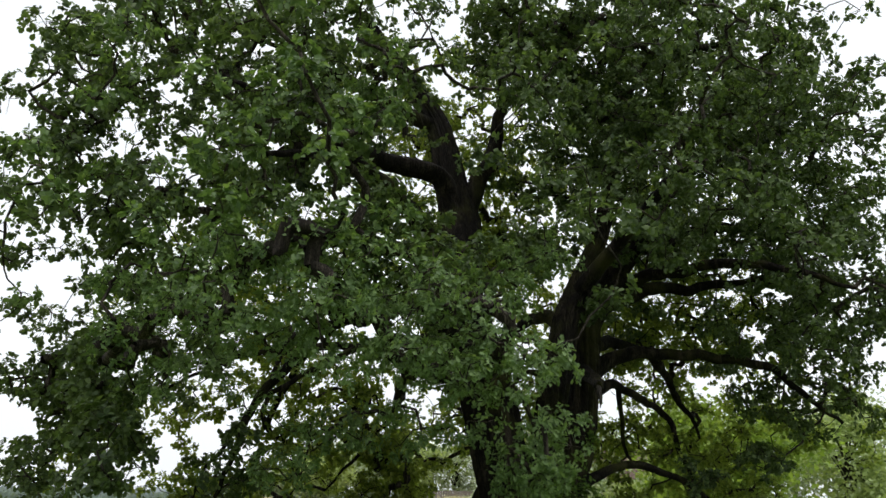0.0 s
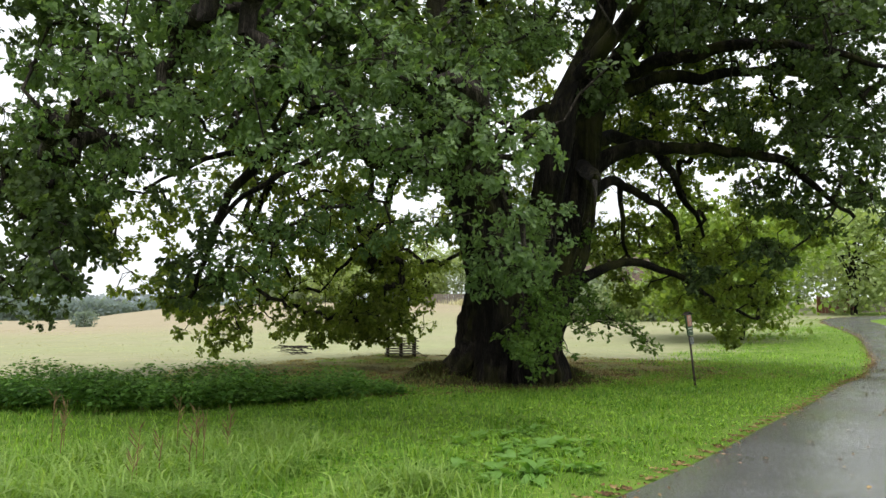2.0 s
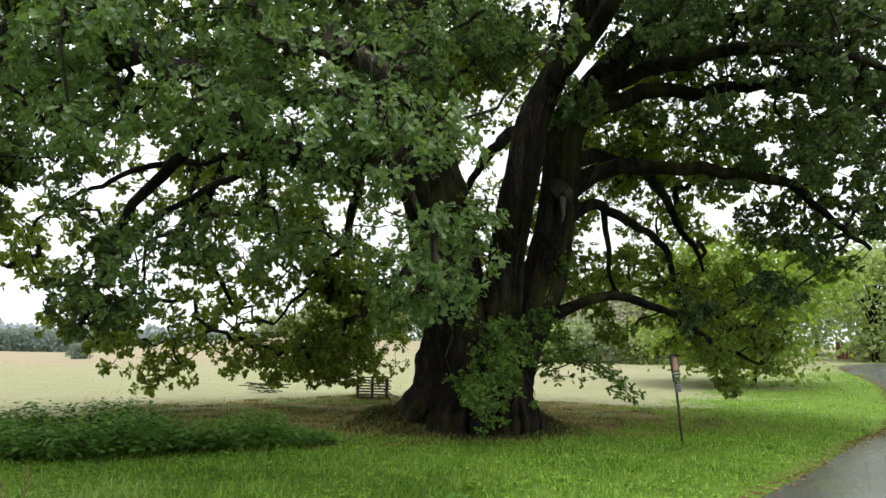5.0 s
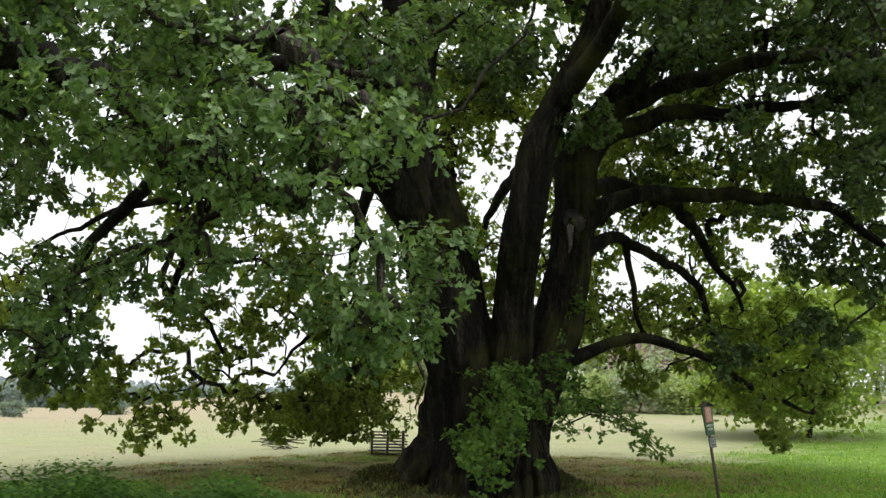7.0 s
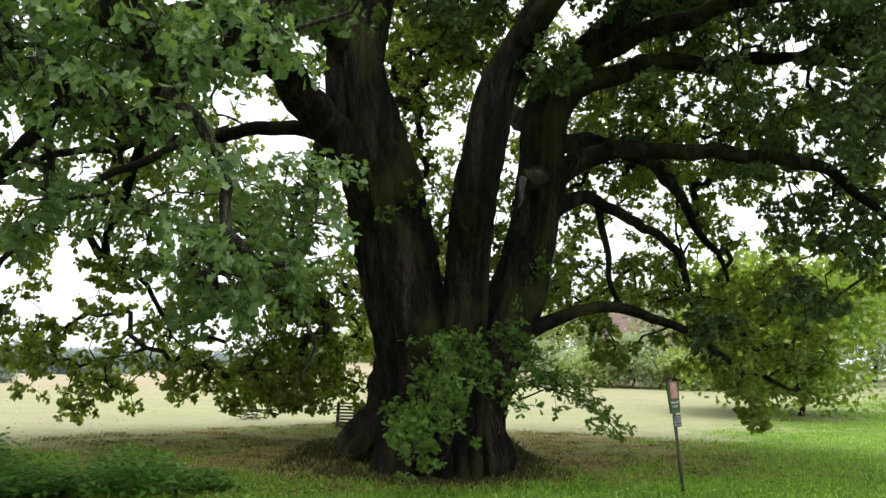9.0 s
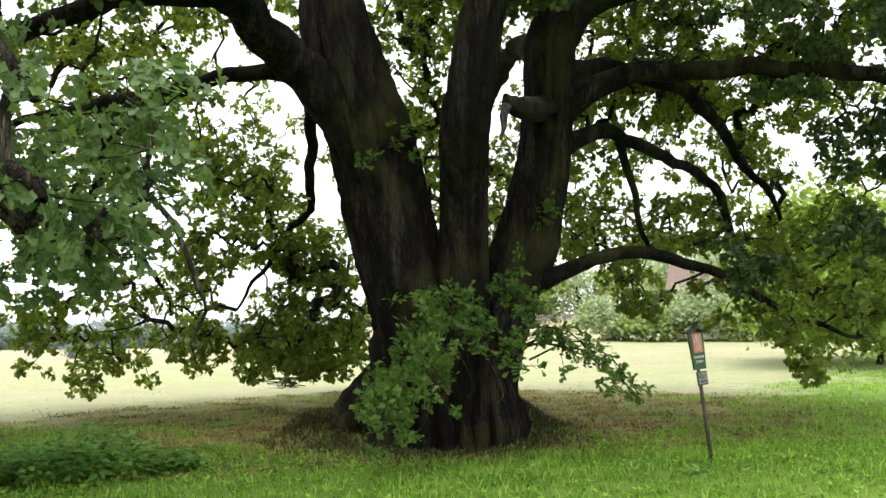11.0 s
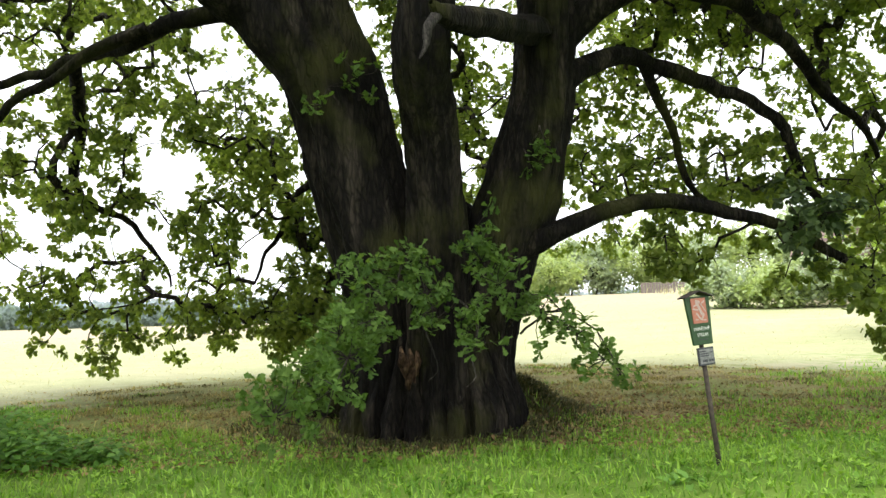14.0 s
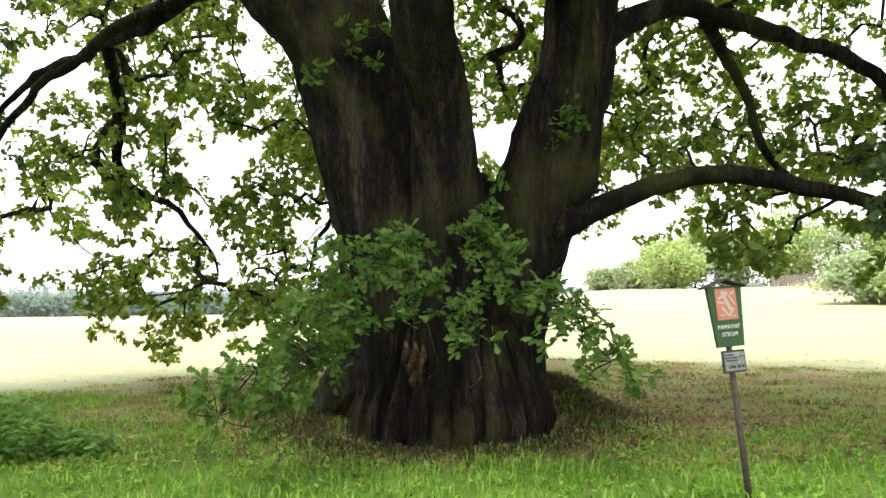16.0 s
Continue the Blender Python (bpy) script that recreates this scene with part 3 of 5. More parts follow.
limb("limb", [(1.75, 0.4, 6.9), (2.4, 3.4, 8.4), (3.0, 6.8, 8.2), (3.4, 9.4, 6.6)], [0.3, 0.22, 0.15, 0.06], 12, 0.1, grows=0.3)
limb("limb", [(-2.3, 1.0, 8.4), (-4.4, 3.2, 9.8), (-6.6, 6.0, 9.8), (-8.4, 8.6, 8.2)], [0.3, 0.22, 0.15, 0.06], 12, 0.1, grows=0.2)
limb("limb", [(-2.35, 0.8, 7.8), (-4.6, -0.6, 9.2), (-7.2, -2.2, 9.6), (-9.6, -3.6, 8.6)], [0.3, 0.22, 0.15, 0.06], 12, 0.1, grows=0.25)
limb("dead_branch", [(1.6, 0.3, 5.95), (0.95, -0.8, 5.5), (0.25, -1.9, 5.12), (-0.35, -2.65, 4.86), (-0.55, -2.9, 4.92)], [0.24, 0.19, 0.165, 0.12, 0.03], 18, 0.2, grows=1.0, label="bare dark dead branch stub")
limb("dead_branch", [(-0.45, -2.75, 4.86), (-0.60, -2.95, 4.62), (-0.62, -3.0, 4.42), (-0.70, -3.05, 4.24)], [0.07, 0.055, 0.035, 0.01], 9, 0.2, grows=1.0, mat=DEAD, label="splintered grey end of a dead branch")
limb("dead_branch", [(-4.95, -5.2, 3.0), (-4.6, -5.4, 2.6), (-4.4, -5.5, 2.1), (-4.32, -5.5, 1.87), (-4.43, -5.5, 1.6), (-4.33, -5.48, 1.36)], [0.024, 0.024, 0.02, 0.016, 0.011, 0.006], 8, 0.16, grows=1.0, mat=TWIG, label="bare hanging dead branch")

for k, (x_, z_) in enumerate(((-0.72, 0.98), (-0.66, 0.86), (-0.60, 0.95), (-0.55, 0.80), (-0.62, 0.70), (-0.50, 0.92))):
    limb("torn_wood", [(x_, -0.10, z_ + 0.16), (x_ + 0.015, -0.17, z_ + 0.02), (x_ - 0.01, -0.18, z_ - 0.08), (x_ + 0.02, -0.10, z_ - 0.2)], [0.015, 0.045, 0.04, 0.01], 9, 0.4, grows=1.0, mat=SCAR, label="torn pale orange-brown wood of an old wound")
for x_, z_ in ((-0.35, 1.0), (0.15, 0.9)):
    limb("dead_twig", [(x_ - 0.1, -0.5, z_ + 0.45), (x_, -0.75, z_ + 0.1), (x_ + 0.06, -0.8, z_ - 0.15), (x_ - 0.08, -0.85, z_ - 0.28)], [0.014, 0.011, 0.008, 0.003], 7, 0.1, grows=1.0, mat=DEAD, label="bare grey hanging dead twig")

limb("root", [(-1.1, 1.4, 1.2), (-1.4, 1.4, 0.7), (-1.7, 1.45, 0.3), (-2.1, 1.5, -0.1), (-2.5, 1.5, -0.4)], [0.22, 0.34, 0.38, 0.30, 0.10], 30, 0.2, 8, 0.35, 1.0)

# ---- the oak: boughs and leaves ----
TARGETS = []


def blob(kind, x, y, z, rx, ry, rz, many, gaps=True):
    """Spray centres spread in an ellipsoid, denser towards its skin."""
    rng = np.random.default_rng(int(abs(x * 131 + y * 17 + z * 7) * 10) + 5)
    d = unit(rng.normal(size=(many, 3))) * (rng.uniform(0.12, 1, (many, 1)) ** (1 / 2.6))
    for q in d * (rx, ry, rz) + (x, y, z):
        column = noise.noise(Vector((q[0] * 0.85, q[1] * 0.85, 4.0)))
        if not gaps or q[2] > 4.2 or (column > 0.0 if q[1] > 3.5 else q[0] > -4 or column > -0.12):
            TARGETS.append((q, kind))


#       kind (0 crown toned as shaded, 1 thinner rim at the back toned as backlit, 2 nearest boughs toned as lit),
#       centre, radii, sprays
for row in ((2, -6.8, -6.2, 4.7, 1.3, 1.4, 1.0, 34), (2, -8.3, -6.8, 4.6, 1.6, 1.3, 1.1, 46), (2, -9.8, -5.6, 5.0, 1.6, 1.7, 1.3, 46), (2, -5.3, -7.0, 2.9, 0.42, 0.6, 0.55, 11),
            (2, -5.35, -6.4, 2.4, 0.35, 0.5, 0.4, 7), (2, -6.2, -7.4, 4.0, 1.0, 0.7, 0.7, 20), (0, -6.6, -4.0, 6.8, 2.0, 1.9, 1.2, 42), (2, -10.8, -2.6, 4.8, 1.7, 1.8, 1.4, 42), (0, -11.6, 0.8, 4.6, 1.7, 1.9, 1.6, 40),
            (0, -8.9, 0.2, 2.7, 0.9, 1.1, 1.0, 16), (0, -10.2, -1.4, 2.2, 0.9, 0.9, 0.8, 12), (2, -5.7, -5.6, 3.3, 0.45, 0.6, 0.7, 8), (2, -7.4, -4.8, 3.2, 1.2, 1.0, 0.6, 14), (2, -9.0, -3.6, 2.9, 1.2, 1.0, 0.8, 16)):
    blob(*row)
for row in ((0, -12.6, 3.6, 3.2, 0.7, 1.4, 1.2, 15), (0, -12.2, 6.4, 2.0, 0.7, 0.8, 0.9, 9), (0, -11.7, 5.3, 3.6, 0.7, 0.7, 0.8, 8), (0, -12.9, 2.4, 4.6, 0.8, 1.2, 1.0, 10),
            (0, -0.9, -1.2, 15.0, 1.6, 1.6, 1.3, 26), (0, 0.2, -2.7, 15.7, 1.5, 1.4, 1.3, 24), (0, -1.8, -0.3, 16.5, 1.5, 1.4, 1.2, 20), (1, 1.9, 3.9, 10.8, 1.5, 1.4, 1.4, 26), (1, 0.3, 9.0, 2.9, 1.0, 0.9, 0.9, 16),
            (1, 8.1, -0.6, 8.2, 1.3, 1.3, 1.0, 10), (1, 6.2, 0.9, 9.5, 1.6, 1.4, 1.1, 22), (0, 8.8, -2.0, 9.1, 1.3, 1.2, 1.0, 14), (1, 7.6, 1.0, 3.2, 1.0, 0.9, 0.8, 6), (1, 8.8, 0.6, 2.6, 1.0, 0.9, 0.7, 7), (1, 9.8, 1.2, 4.0, 1.1, 1.0, 0.9, 9), (1, -7.5, 4.5, 7.1, 1.1, 1.0, 0.8, 11), (1, -6.4, 6.3, 6.6, 1.0, 0.9, 0.9, 13), (1, -5.2, 5.3, 7.4, 0.9, 0.9, 0.7, 9), (1, -8.1, 4.9, 5.0, 0.9, 0.9, 0.8, 9),
            (1, -1.4, 6.4, 1.9, 0.8, 0.6, 0.7, 11), (1, -2.8, 5.8, 1.6, 0.7, 0.6, 0.6, 10), (1, -2.1, 6.6, 3.5, 0.8, 0.7, 0.7, 8), (1, -4.3, 6.0, 3.9, 0.8, 0.7, 0.7, 8), (0, 0.6, -1.6, 7.4, 0.6, 0.4, 0.4, 8), (0, -1.0, -2.4, 16.6, 1.8, 1.5, 1.2, 26), (1, 0.5, 3.0, 12.5, 1.5, 1.5, 1.3, 22), (1, -0.3, 4.0, 17.5, 2.0, 1.8, 1.5, 28), (1, 7.0, 1.3, 11.3, 1.6, 1.4, 1.2, 22), (0, 8.2, -1.3, 10.7, 1.5, 1.4, 1.1, 18),
            (2, -4.8, -6.5, 2.95, 0.35, 0.4, 0.4, 8), (2, -5.25, -6.3, 2.25, 0.4, 0.45, 0.4, 7), (1, -1.0, 7.6, 1.5, 0.9, 0.8, 0.9, 16), (1, -2.2, 8.0, 1.3, 0.8, 0.7, 0.7, 12)):
    blob(*row, gaps=False)
for row in ((0, -8.4, -3.8, 8.4, 2.6, 2.6, 1.3, 45), (0, -10.8, 1.2, 8.0, 2.2, 2.6, 1.8, 45), (0, -5.4, -4.8, 9.6, 2.4, 2.2, 1.2, 22), (0, -9.0, -0.4, 10.8, 2.4, 2.6, 1.4, 32),
            (0, -1.4, -5.6, 9.0, 2.2, 1.8, 1.0, 20), (0, -4.6, -1.6, 13.2, 2.6, 2.6, 1.4, 18), (0, -8.2, 2.6, 14.8, 2.6, 2.6, 1.8, 40), (0, -5.0, 3.2, 18.3, 2.8, 2.8, 2.0, 40),
            (0, -0.4, 0.8, 17.0, 2.6, 2.6, 2.0, 40), (0, 2.4, -1.6, 14.2, 2.6, 2.4, 1.8, 40), (0, -1.2, -2.4, 12.6, 2.2, 2.2, 1.6, 30)):
    blob(*row)
for row in ((0, 2.4, -4.2, 10.2, 2.2, 2.0, 1.4, 36), (0, 5.0, -5.2, 8.4, 2.2, 2.0, 1.3, 38), (0, 8.4, -3.6, 8.2, 2.2, 2.2, 1.4, 38), (0, 8.8, -2.9, 5.0, 1.7, 1.3, 1.1, 26),
            (0, 6.4, -1.6, 6.9, 1.8, 1.4, 0.8, 20), (0, 10.8, -0.6, 7.4, 1.9, 2.1, 1.5, 34), (0, 9.6, 0.2, 12.2, 2.8, 2.6, 1.7, 40), (0, 7.4, 0.2, 15.6, 2.6, 2.6, 1.8, 36),
            (0, 4.4, 0.4, 12.6, 1.9, 2.0, 1.4, 26), (0, 12.4, 0.6, 10.2, 1.9, 2.2, 1.8, 28), (0, 3.8, -2.2, 7.2, 1.5, 1.2, 0.6, 12)):
    blob(*row)
for row in ((0, 5.4, -0.3, 2.9, 0.7, 0.7, 0.4, 7), (1, 6.5, 0.3, 2.1, 1.1, 0.9, 0.6, 7), (1, 8.0, 0.2, 2.1, 1.5, 1.1, 0.8, 16), (1, 7.1, -0.2, 1.35, 0.5, 0.4, 0.4, 6), (0, 7.0, -1.4, 3.4, 0.9, 0.7, 0.6, 9),
            (1, 7.6, 2.0, 3.5, 1.5, 1.3, 1.1, 15), (1, 5.6, 1.9, 4.4, 1.3, 1.0, 0.8, 12), (1, 9.8, 2.2, 3.6, 1.4, 1.8, 1.4, 18), (1, 4.6, 3.4, 4.0, 1.3, 1.2, 1.0, 18),
            (1, 3.4, 8.8, 5.6, 2.2, 1.8, 1.4, 34), (1, 7.0, 6.4, 4.6, 2.0, 2.0, 1.5, 36), (1, 3.0, 1.7, 4.0, 0.7, 0.6, 0.5, 6), (1, 5.8, 2.2, 7.4, 1.8, 1.6, 1.0, 26), (1, 4.2, 1.2, 2.5, 0.7, 0.6, 0.35, 7)):
    blob(*row)
for row in ((1, -2.2, 7.6, 1.9, 1.0, 1.1, 1.0, 28), (1, -3.6, 9.4, 1.8, 1.3, 1.2, 1.1, 36), (1, -1.0, 11.4, 1.4, 1.8, 1.0, 1.0, 36), (1, -0.6, 8.6, 1.6, 0.8, 0.8, 0.8, 14), (1, -4.8, 8.6, 2.8, 1.2, 1.3, 1.2, 32), (1, -0.3, 9.0, 1.8, 0.8, 0.8, 0.8, 14),
            (1, -6.6, 7.2, 2.0, 1.1, 1.1, 1.2, 26), (1, -8.5, 6.8, 2.2, 1.1, 1.2, 1.2, 26), (1, -6.2, 5.0, 3.4, 1.0, 1.0, 1.0, 16), (1, -11.2, 6.0, 3.6, 1.4, 1.8, 1.5, 30),
            (1, -9.4, 8.6, 4.4, 1.6, 1.6, 1.4, 28), (1, -4.0, 6.8, 6.0, 1.6, 1.6, 1.1, 22), (1, 0.6, 9.6, 7.8, 2.0, 2.0, 1.4, 30), (1, -8.9, 3.0, 2.3, 0.9, 0.9, 0.8, 14)):
    blob(*row)
for row in ((1, -7.4, 7.2, 9.6, 2.8, 2.6, 1.7, 42), (1, -3.4, 7.0, 11.0, 2.6, 2.6, 1.7, 36), (1, 2.6, 6.6, 11.0, 2.8, 2.6, 1.8, 36), (1, 7.2, 5.0, 9.6, 2.6, 2.6, 1.8, 36),
            (1, -0.4, 11.6, 4.4, 2.0, 1.5, 1.6, 32), (1, 0.0, 5.0, 14.6, 2.6, 2.4, 1.8, 30), (1, -5.4, 3.8, 8.4, 1.5, 1.5, 0.8, 12), (1, -4.0, 3.8, 5.2, 0.7, 0.7, 0.6, 6), (1, 1.6, 11.6, 3.2, 1.4, 1.2, 1.0, 16)):
    blob(*row)

for row in ((1, 1.0, 4.6, 10.4, 1.9, 1.8, 1.8, 34), (1, 2.8, 8.6, 12.4, 2.2, 2.0, 2.0, 34), (1, -0.6, 3.0, 8.8, 1.2, 1.1, 1.0, 14), (0, 6.0, 4.6, 8.8, 2.6, 2.0, 1.8, 46), (0, 9.2, 3.6, 8.4, 2.2, 2.0, 1.8, 40),
            (1, 4.0, 4.4, 6.4, 1.8, 1.4, 1.0, 24), (0, 4.6, 2.0, 8.2, 1.6, 1.2, 0.9, 18), (0, 3.2, -1.8, 9.6, 1.6, 1.4, 1.0, 20), (1, -6.3, 4.4, 4.8, 1.1, 1.0, 1.3, 24), (1, -5.0, 5.4, 3.2, 0.8, 0.8, 0.9, 14),
            (1, -3.3, 5.2, 4.6, 0.9, 0.9, 1.2, 16), (1, 1.4, 6.6, 6.6, 1.6, 1.4, 1.6, 24), (0, 7.6, -1.2, 5.4, 1.4, 1.0, 0.6, 12), (0, 5.0, -0.6, 10.2, 1.6, 1.4, 1.0, 18)):
    blob(*row)

for row in ((2, -4.9, -4.8, 6.2, 1.1, 1.0, 0.8, 14), (0, 1.6, -1.6, 13.4, 1.6, 1.6, 1.3, 26), (0, 3.2, 0.2, 14.6, 1.8, 1.8, 1.5, 30), (0, 0.6, 0.0, 10.6, 1.3, 1.3, 1.2, 18), (0, 4.6, 0.6, 16.4, 1.8, 1.8, 1.6, 28), (0, -3.6, -2.6, 7.9, 1.4, 1.2, 0.9, 16), (0, 0.3, 0.5, 12.8, 1.5, 1.5, 1.8, 28), (1, 2.5, 5.5, 15.8, 2.0, 2.0, 2.0, 30), (0, 1.0, -1.8, 11.0, 1.3, 1.2, 1.4, 18), (0, 0.2, 1.4, 9.8, 1.2, 1.2, 1.0, 14),
            (1, -1.0, 9.2, 1.1, 1.2, 1.0, 0.6, 18), (1, -3.2, 10.0, 1.1, 1.3, 1.0, 0.6, 18), (1, -5.2, 9.2, 1.2, 1.1, 1.0, 0.6, 14), (1, -6.8, 7.8, 1.1, 1.0, 0.9, 0.6, 12), (1, 0.6, 9.8, 1.5, 1.0, 0.9, 0.7, 12)):
    blob(*row)
for row in ((1, -1.8, 4.5, 15.2, 2.0, 1.8, 1.9, 40), (1, -3.6, 5.6, 17.2, 2.0, 1.8, 1.8, 36), (1, -0.8, 5.4, 12.6, 1.6, 1.6, 1.4, 24), (0, -12.5, 1.5, 13.6, 1.9, 2.6, 2.0, 46), (0, -12.8, -1.2, 10.0, 1.7, 2.2, 1.8, 40), (0, -11.0, 3.4, 17.0, 2.4, 2.6, 2.2, 46), (0, -12.6, -2.0, 7.4, 1.6, 1.8, 1.4, 26), (0, 9.6, -2.8, 15.4, 2.6, 2.2, 2.4, 50),
            (0, 11.8, -1.6, 12.6, 2.2, 2.2, 2.0, 40), (0, 6.4, -3.4, 17.6, 2.6, 2.2, 2.0, 40), (0, 5.2, -3.6, 13.4, 2.4, 2.0, 1.8, 40), (0, 8.8, -3.4, 11.6, 2.4, 1.8, 1.6, 36), (0, 2.4, -2.6, 18.0, 2.6, 2.2, 2.0, 36)):
    blob(*row)


for row in ((0, -11.5, -1.2, 3.0, 0.6, 1.0, 1.3, 24), (0, -11.8, 0.4, 4.4, 0.7, 0.9, 1.0, 16), (1, -2.6, 6.6, 1.8, 0.8, 0.8, 0.8, 22), (1, -2.3, 6.6, 3.9, 0.9, 0.8, 0.8, 20), (1, -1.5, 6.8, 2.9, 0.8, 0.8, 0.8, 18), (1, -3.3, 6.7, 5.2, 1.0, 0.9, 0.8, 18), (1, -4.3, 6.6, 1.8, 0.8, 0.8, 0.6, 14),
            (1, 0.2, 5.6, 8.4, 1.2, 1.0, 1.0, 16), (1, 2.6, 5.2, 5.2, 0.8, 0.8, 0.8, 12), (0, -1.6, -0.4, 16.4, 1.6, 1.6, 1.3, 28), (0, -0.2, -1.6, 14.4, 1.5, 1.4, 1.2, 26), (0, 1.4, -3.0, 14.6, 1.6, 1.4, 1.4, 26),
            (0, 1.4, -2.6, 12.6, 1.3, 1.2, 1.0, 18), (0, 2.4, 1.6, 18.8, 1.8, 1.6, 1.5, 26), (0, -1.2, -1.4, 8.8, 0.9, 0.9, 0.7, 8), (2, -3.6, -4.4, 7.2, 0.9, 0.8, 0.6, 10)):
    blob(*row, gaps=False)


def shell(kind, az0, az1, radius, low, high, many, seed):
    """Sprays in the outer part of the crown between two bearings, in clumps with gaps."""
    rng = np.random.default_rng(seed)
    left = many
    while left > 0:
        az, z, share = radians(rng.uniform(az0, az1)), rng.uniform(low, high), rng.uniform(0.58, 1.0)
        r = radius * share * math.sqrt(max(0.02, 1 - (max(z - 6, 0) / 18.0) ** 2))
        q = Vector((r * math.cos(az), 1.2 + r * math.sin(az), z))
        if noise.noise(q * 0.55) > -0.02:
            TARGETS.append((np.array(q), kind))
            left -= 1


shell(0, 150, 190, 14.8, 4.4, 9.5, 90, 11)
shell(3, 180, 222, 14.4, 4.8, 11.0, 150, 19)
shell(0, 150, 215, 14.8, 9.5, 20.5, 250, 20)
shell(0, 215, 250, 11.6, 5.5, 20.5, 90, 12)
shell(0, 250, 300, 10.0, 7.5, 20.5, 130, 13)
shell(0, 300, 345, 12.5, 5.6, 20.5, 320, 14)
shell(1, 345, 395, 15.0, 3.8, 8.0, 120, 15)
shell(0, 345, 395, 15.0, 8.0, 20.5, 340, 18)
shell(1, 35, 85, 13.0, 3.4, 18, 260, 16)
shell(1, -5, 50, 13.5, 6.0, 18.0, 190, 31)
shell(0, 300, 360, 11.5, 10.0, 20.5, 110, 33)
shell(1, 85, 150, 13.4, 1.8, 18, 270, 17)

# open air beyond the drip line and between two hanging boughs
TARGETS = [(q, kind) for q, kind in TARGETS if not (q[0] < -12.2 and q[2] < 6.8 and q[1] < 0.8) and not (-10.7 < q[0] < -9.4 and q[2] < 4.0 and q[1] < 3)]



def in_sight_gap(q):
    """The gap cut in the leaves along the camera's first sightline to the upper fork."""
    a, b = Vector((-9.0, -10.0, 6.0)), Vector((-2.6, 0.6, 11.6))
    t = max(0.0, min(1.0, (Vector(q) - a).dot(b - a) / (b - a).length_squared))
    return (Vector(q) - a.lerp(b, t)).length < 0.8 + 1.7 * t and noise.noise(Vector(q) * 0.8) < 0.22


TARGETS = [(q, kind) for q, kind in TARGETS if not in_sight_gap(q)]

# the side towards the lane is thinner, so that its limbs show
thin_rng = random.Random(41)
TARGETS = [(q, kind) for q, kind in TARGETS if not (kind == 0 and q[0] > 1.6 and q[1] < 1.0 and 4.5 < q[2] < 11.5 and thin_rng.random() < (0.35 if q[1] < -0.5 and q[2] < 9.5 and q[0] < 9 else 0.0))]
TARGETS = [(q, 1 if kind == 0 and q[0] > 1.5 and q[1] > 1.5 and q[2] < 11 else kind) for q, kind in TARGETS]

TARGETS = [(q, kind) for q, kind in TARGETS if not (kind == 1 and -6 < q[0] < 0.5 and 4.5 < q[1] < 12 and q[2] < 6 and thin_rng.random() < 0.12)]

# every spray centre is joined to the nearest wood that already stands
node_pos = [p for p, _ in SKELETON]
nodes = np.concatenate(node_pos)
wood_r = np.concatenate([r for _, r in SKELETON])
node_parent = list(range(-1, -1 - len(nodes), -1))
spots = np.array([t[0] for t in TARGETS])
kinds = np.array([t[1] for t in TARGETS])
spots[:, 2] = np.maximum(spots[:, 2], 0.35)
best = np.full(len(spots), 1e9)
link = np.zeros(len(spots), int)
for s in range(0, len(nodes), 400):
    d = np.linalg.norm(spots[:, None] - nodes[None, s:s + 400], axis=-1)
    k = d.argmin(1)
    m = d[np.arange(len(spots)), k]
    link = np.where(m < best, k + s, link)
    best = np.minimum(best, m)
grown, grown_parent = [tuple(q) for q in nodes], [-1] * len(nodes)
rng = np.random.default_rng(7)
todo = np.ones(len(spots), bool)
twig_runs, order = [], []
for _ in range(len(spots)):
    k = int(np.where(todo, best, 1e9).argmin())
    todo[k] = False
    order.append(k)
    a, b = np.array(grown[link[k]]), spots[k]
    gap = np.linalg.norm(b - a)
    bend = rng.normal(size=3) * 0.10 * gap + np.array([0, 0, 0.10 * gap])
    count = max(2, int(gap / 0.45) + 1)
    run, fresh = [link[k]], []
    for t in np.arange(1, count + 1) / count:
        q = a + (b - a) * t + bend * 4 * t * (1 - t) + (rng.normal(size=3) * min(0.07 * gap, 0.09) if t < 1 else 0)
        grown.append(tuple(q))
        grown_parent.append(run[-1])
        run.append(len(grown) - 1)
        fresh.append(q)
    twig_runs.append(run)
    d = np.linalg.norm(spots[:, None] - np.array(fresh)[None], axis=-1) * 1.04
    near = d.min(1)
    better = todo & (near < best)
    link[better] = np.array(run[1:])[d.argmin(1)][better]
    best[better] = near[better]
grown = np.array(grown)
load = np.zeros(len(grown))
for run in twig_runs:
    load[run[-1]] += 1
for k in range(len(grown) - 1, len(nodes) - 1, -1):
    load[grown_parent[k]] += load[k]
pieces = []
for run in twig_runs:
    r = 0.011 * np.maximum(load[run], 1) ** 0.47
    r[0] = r[1] * 1.15
    r[-1] *= 0.8
    pieces.append(tube(grown[run], np.minimum(r, 0.13), 5))
bv, bf = joined(pieces)
tagged(obj("branchwork", bv - SHIFT, bf, TWIG, oak, "dark crooked branches inside the crown"), kind="stuff")

PER_SPRAY = 9
tip_all, axis_all, kind_all, twigs = [], [], [], []
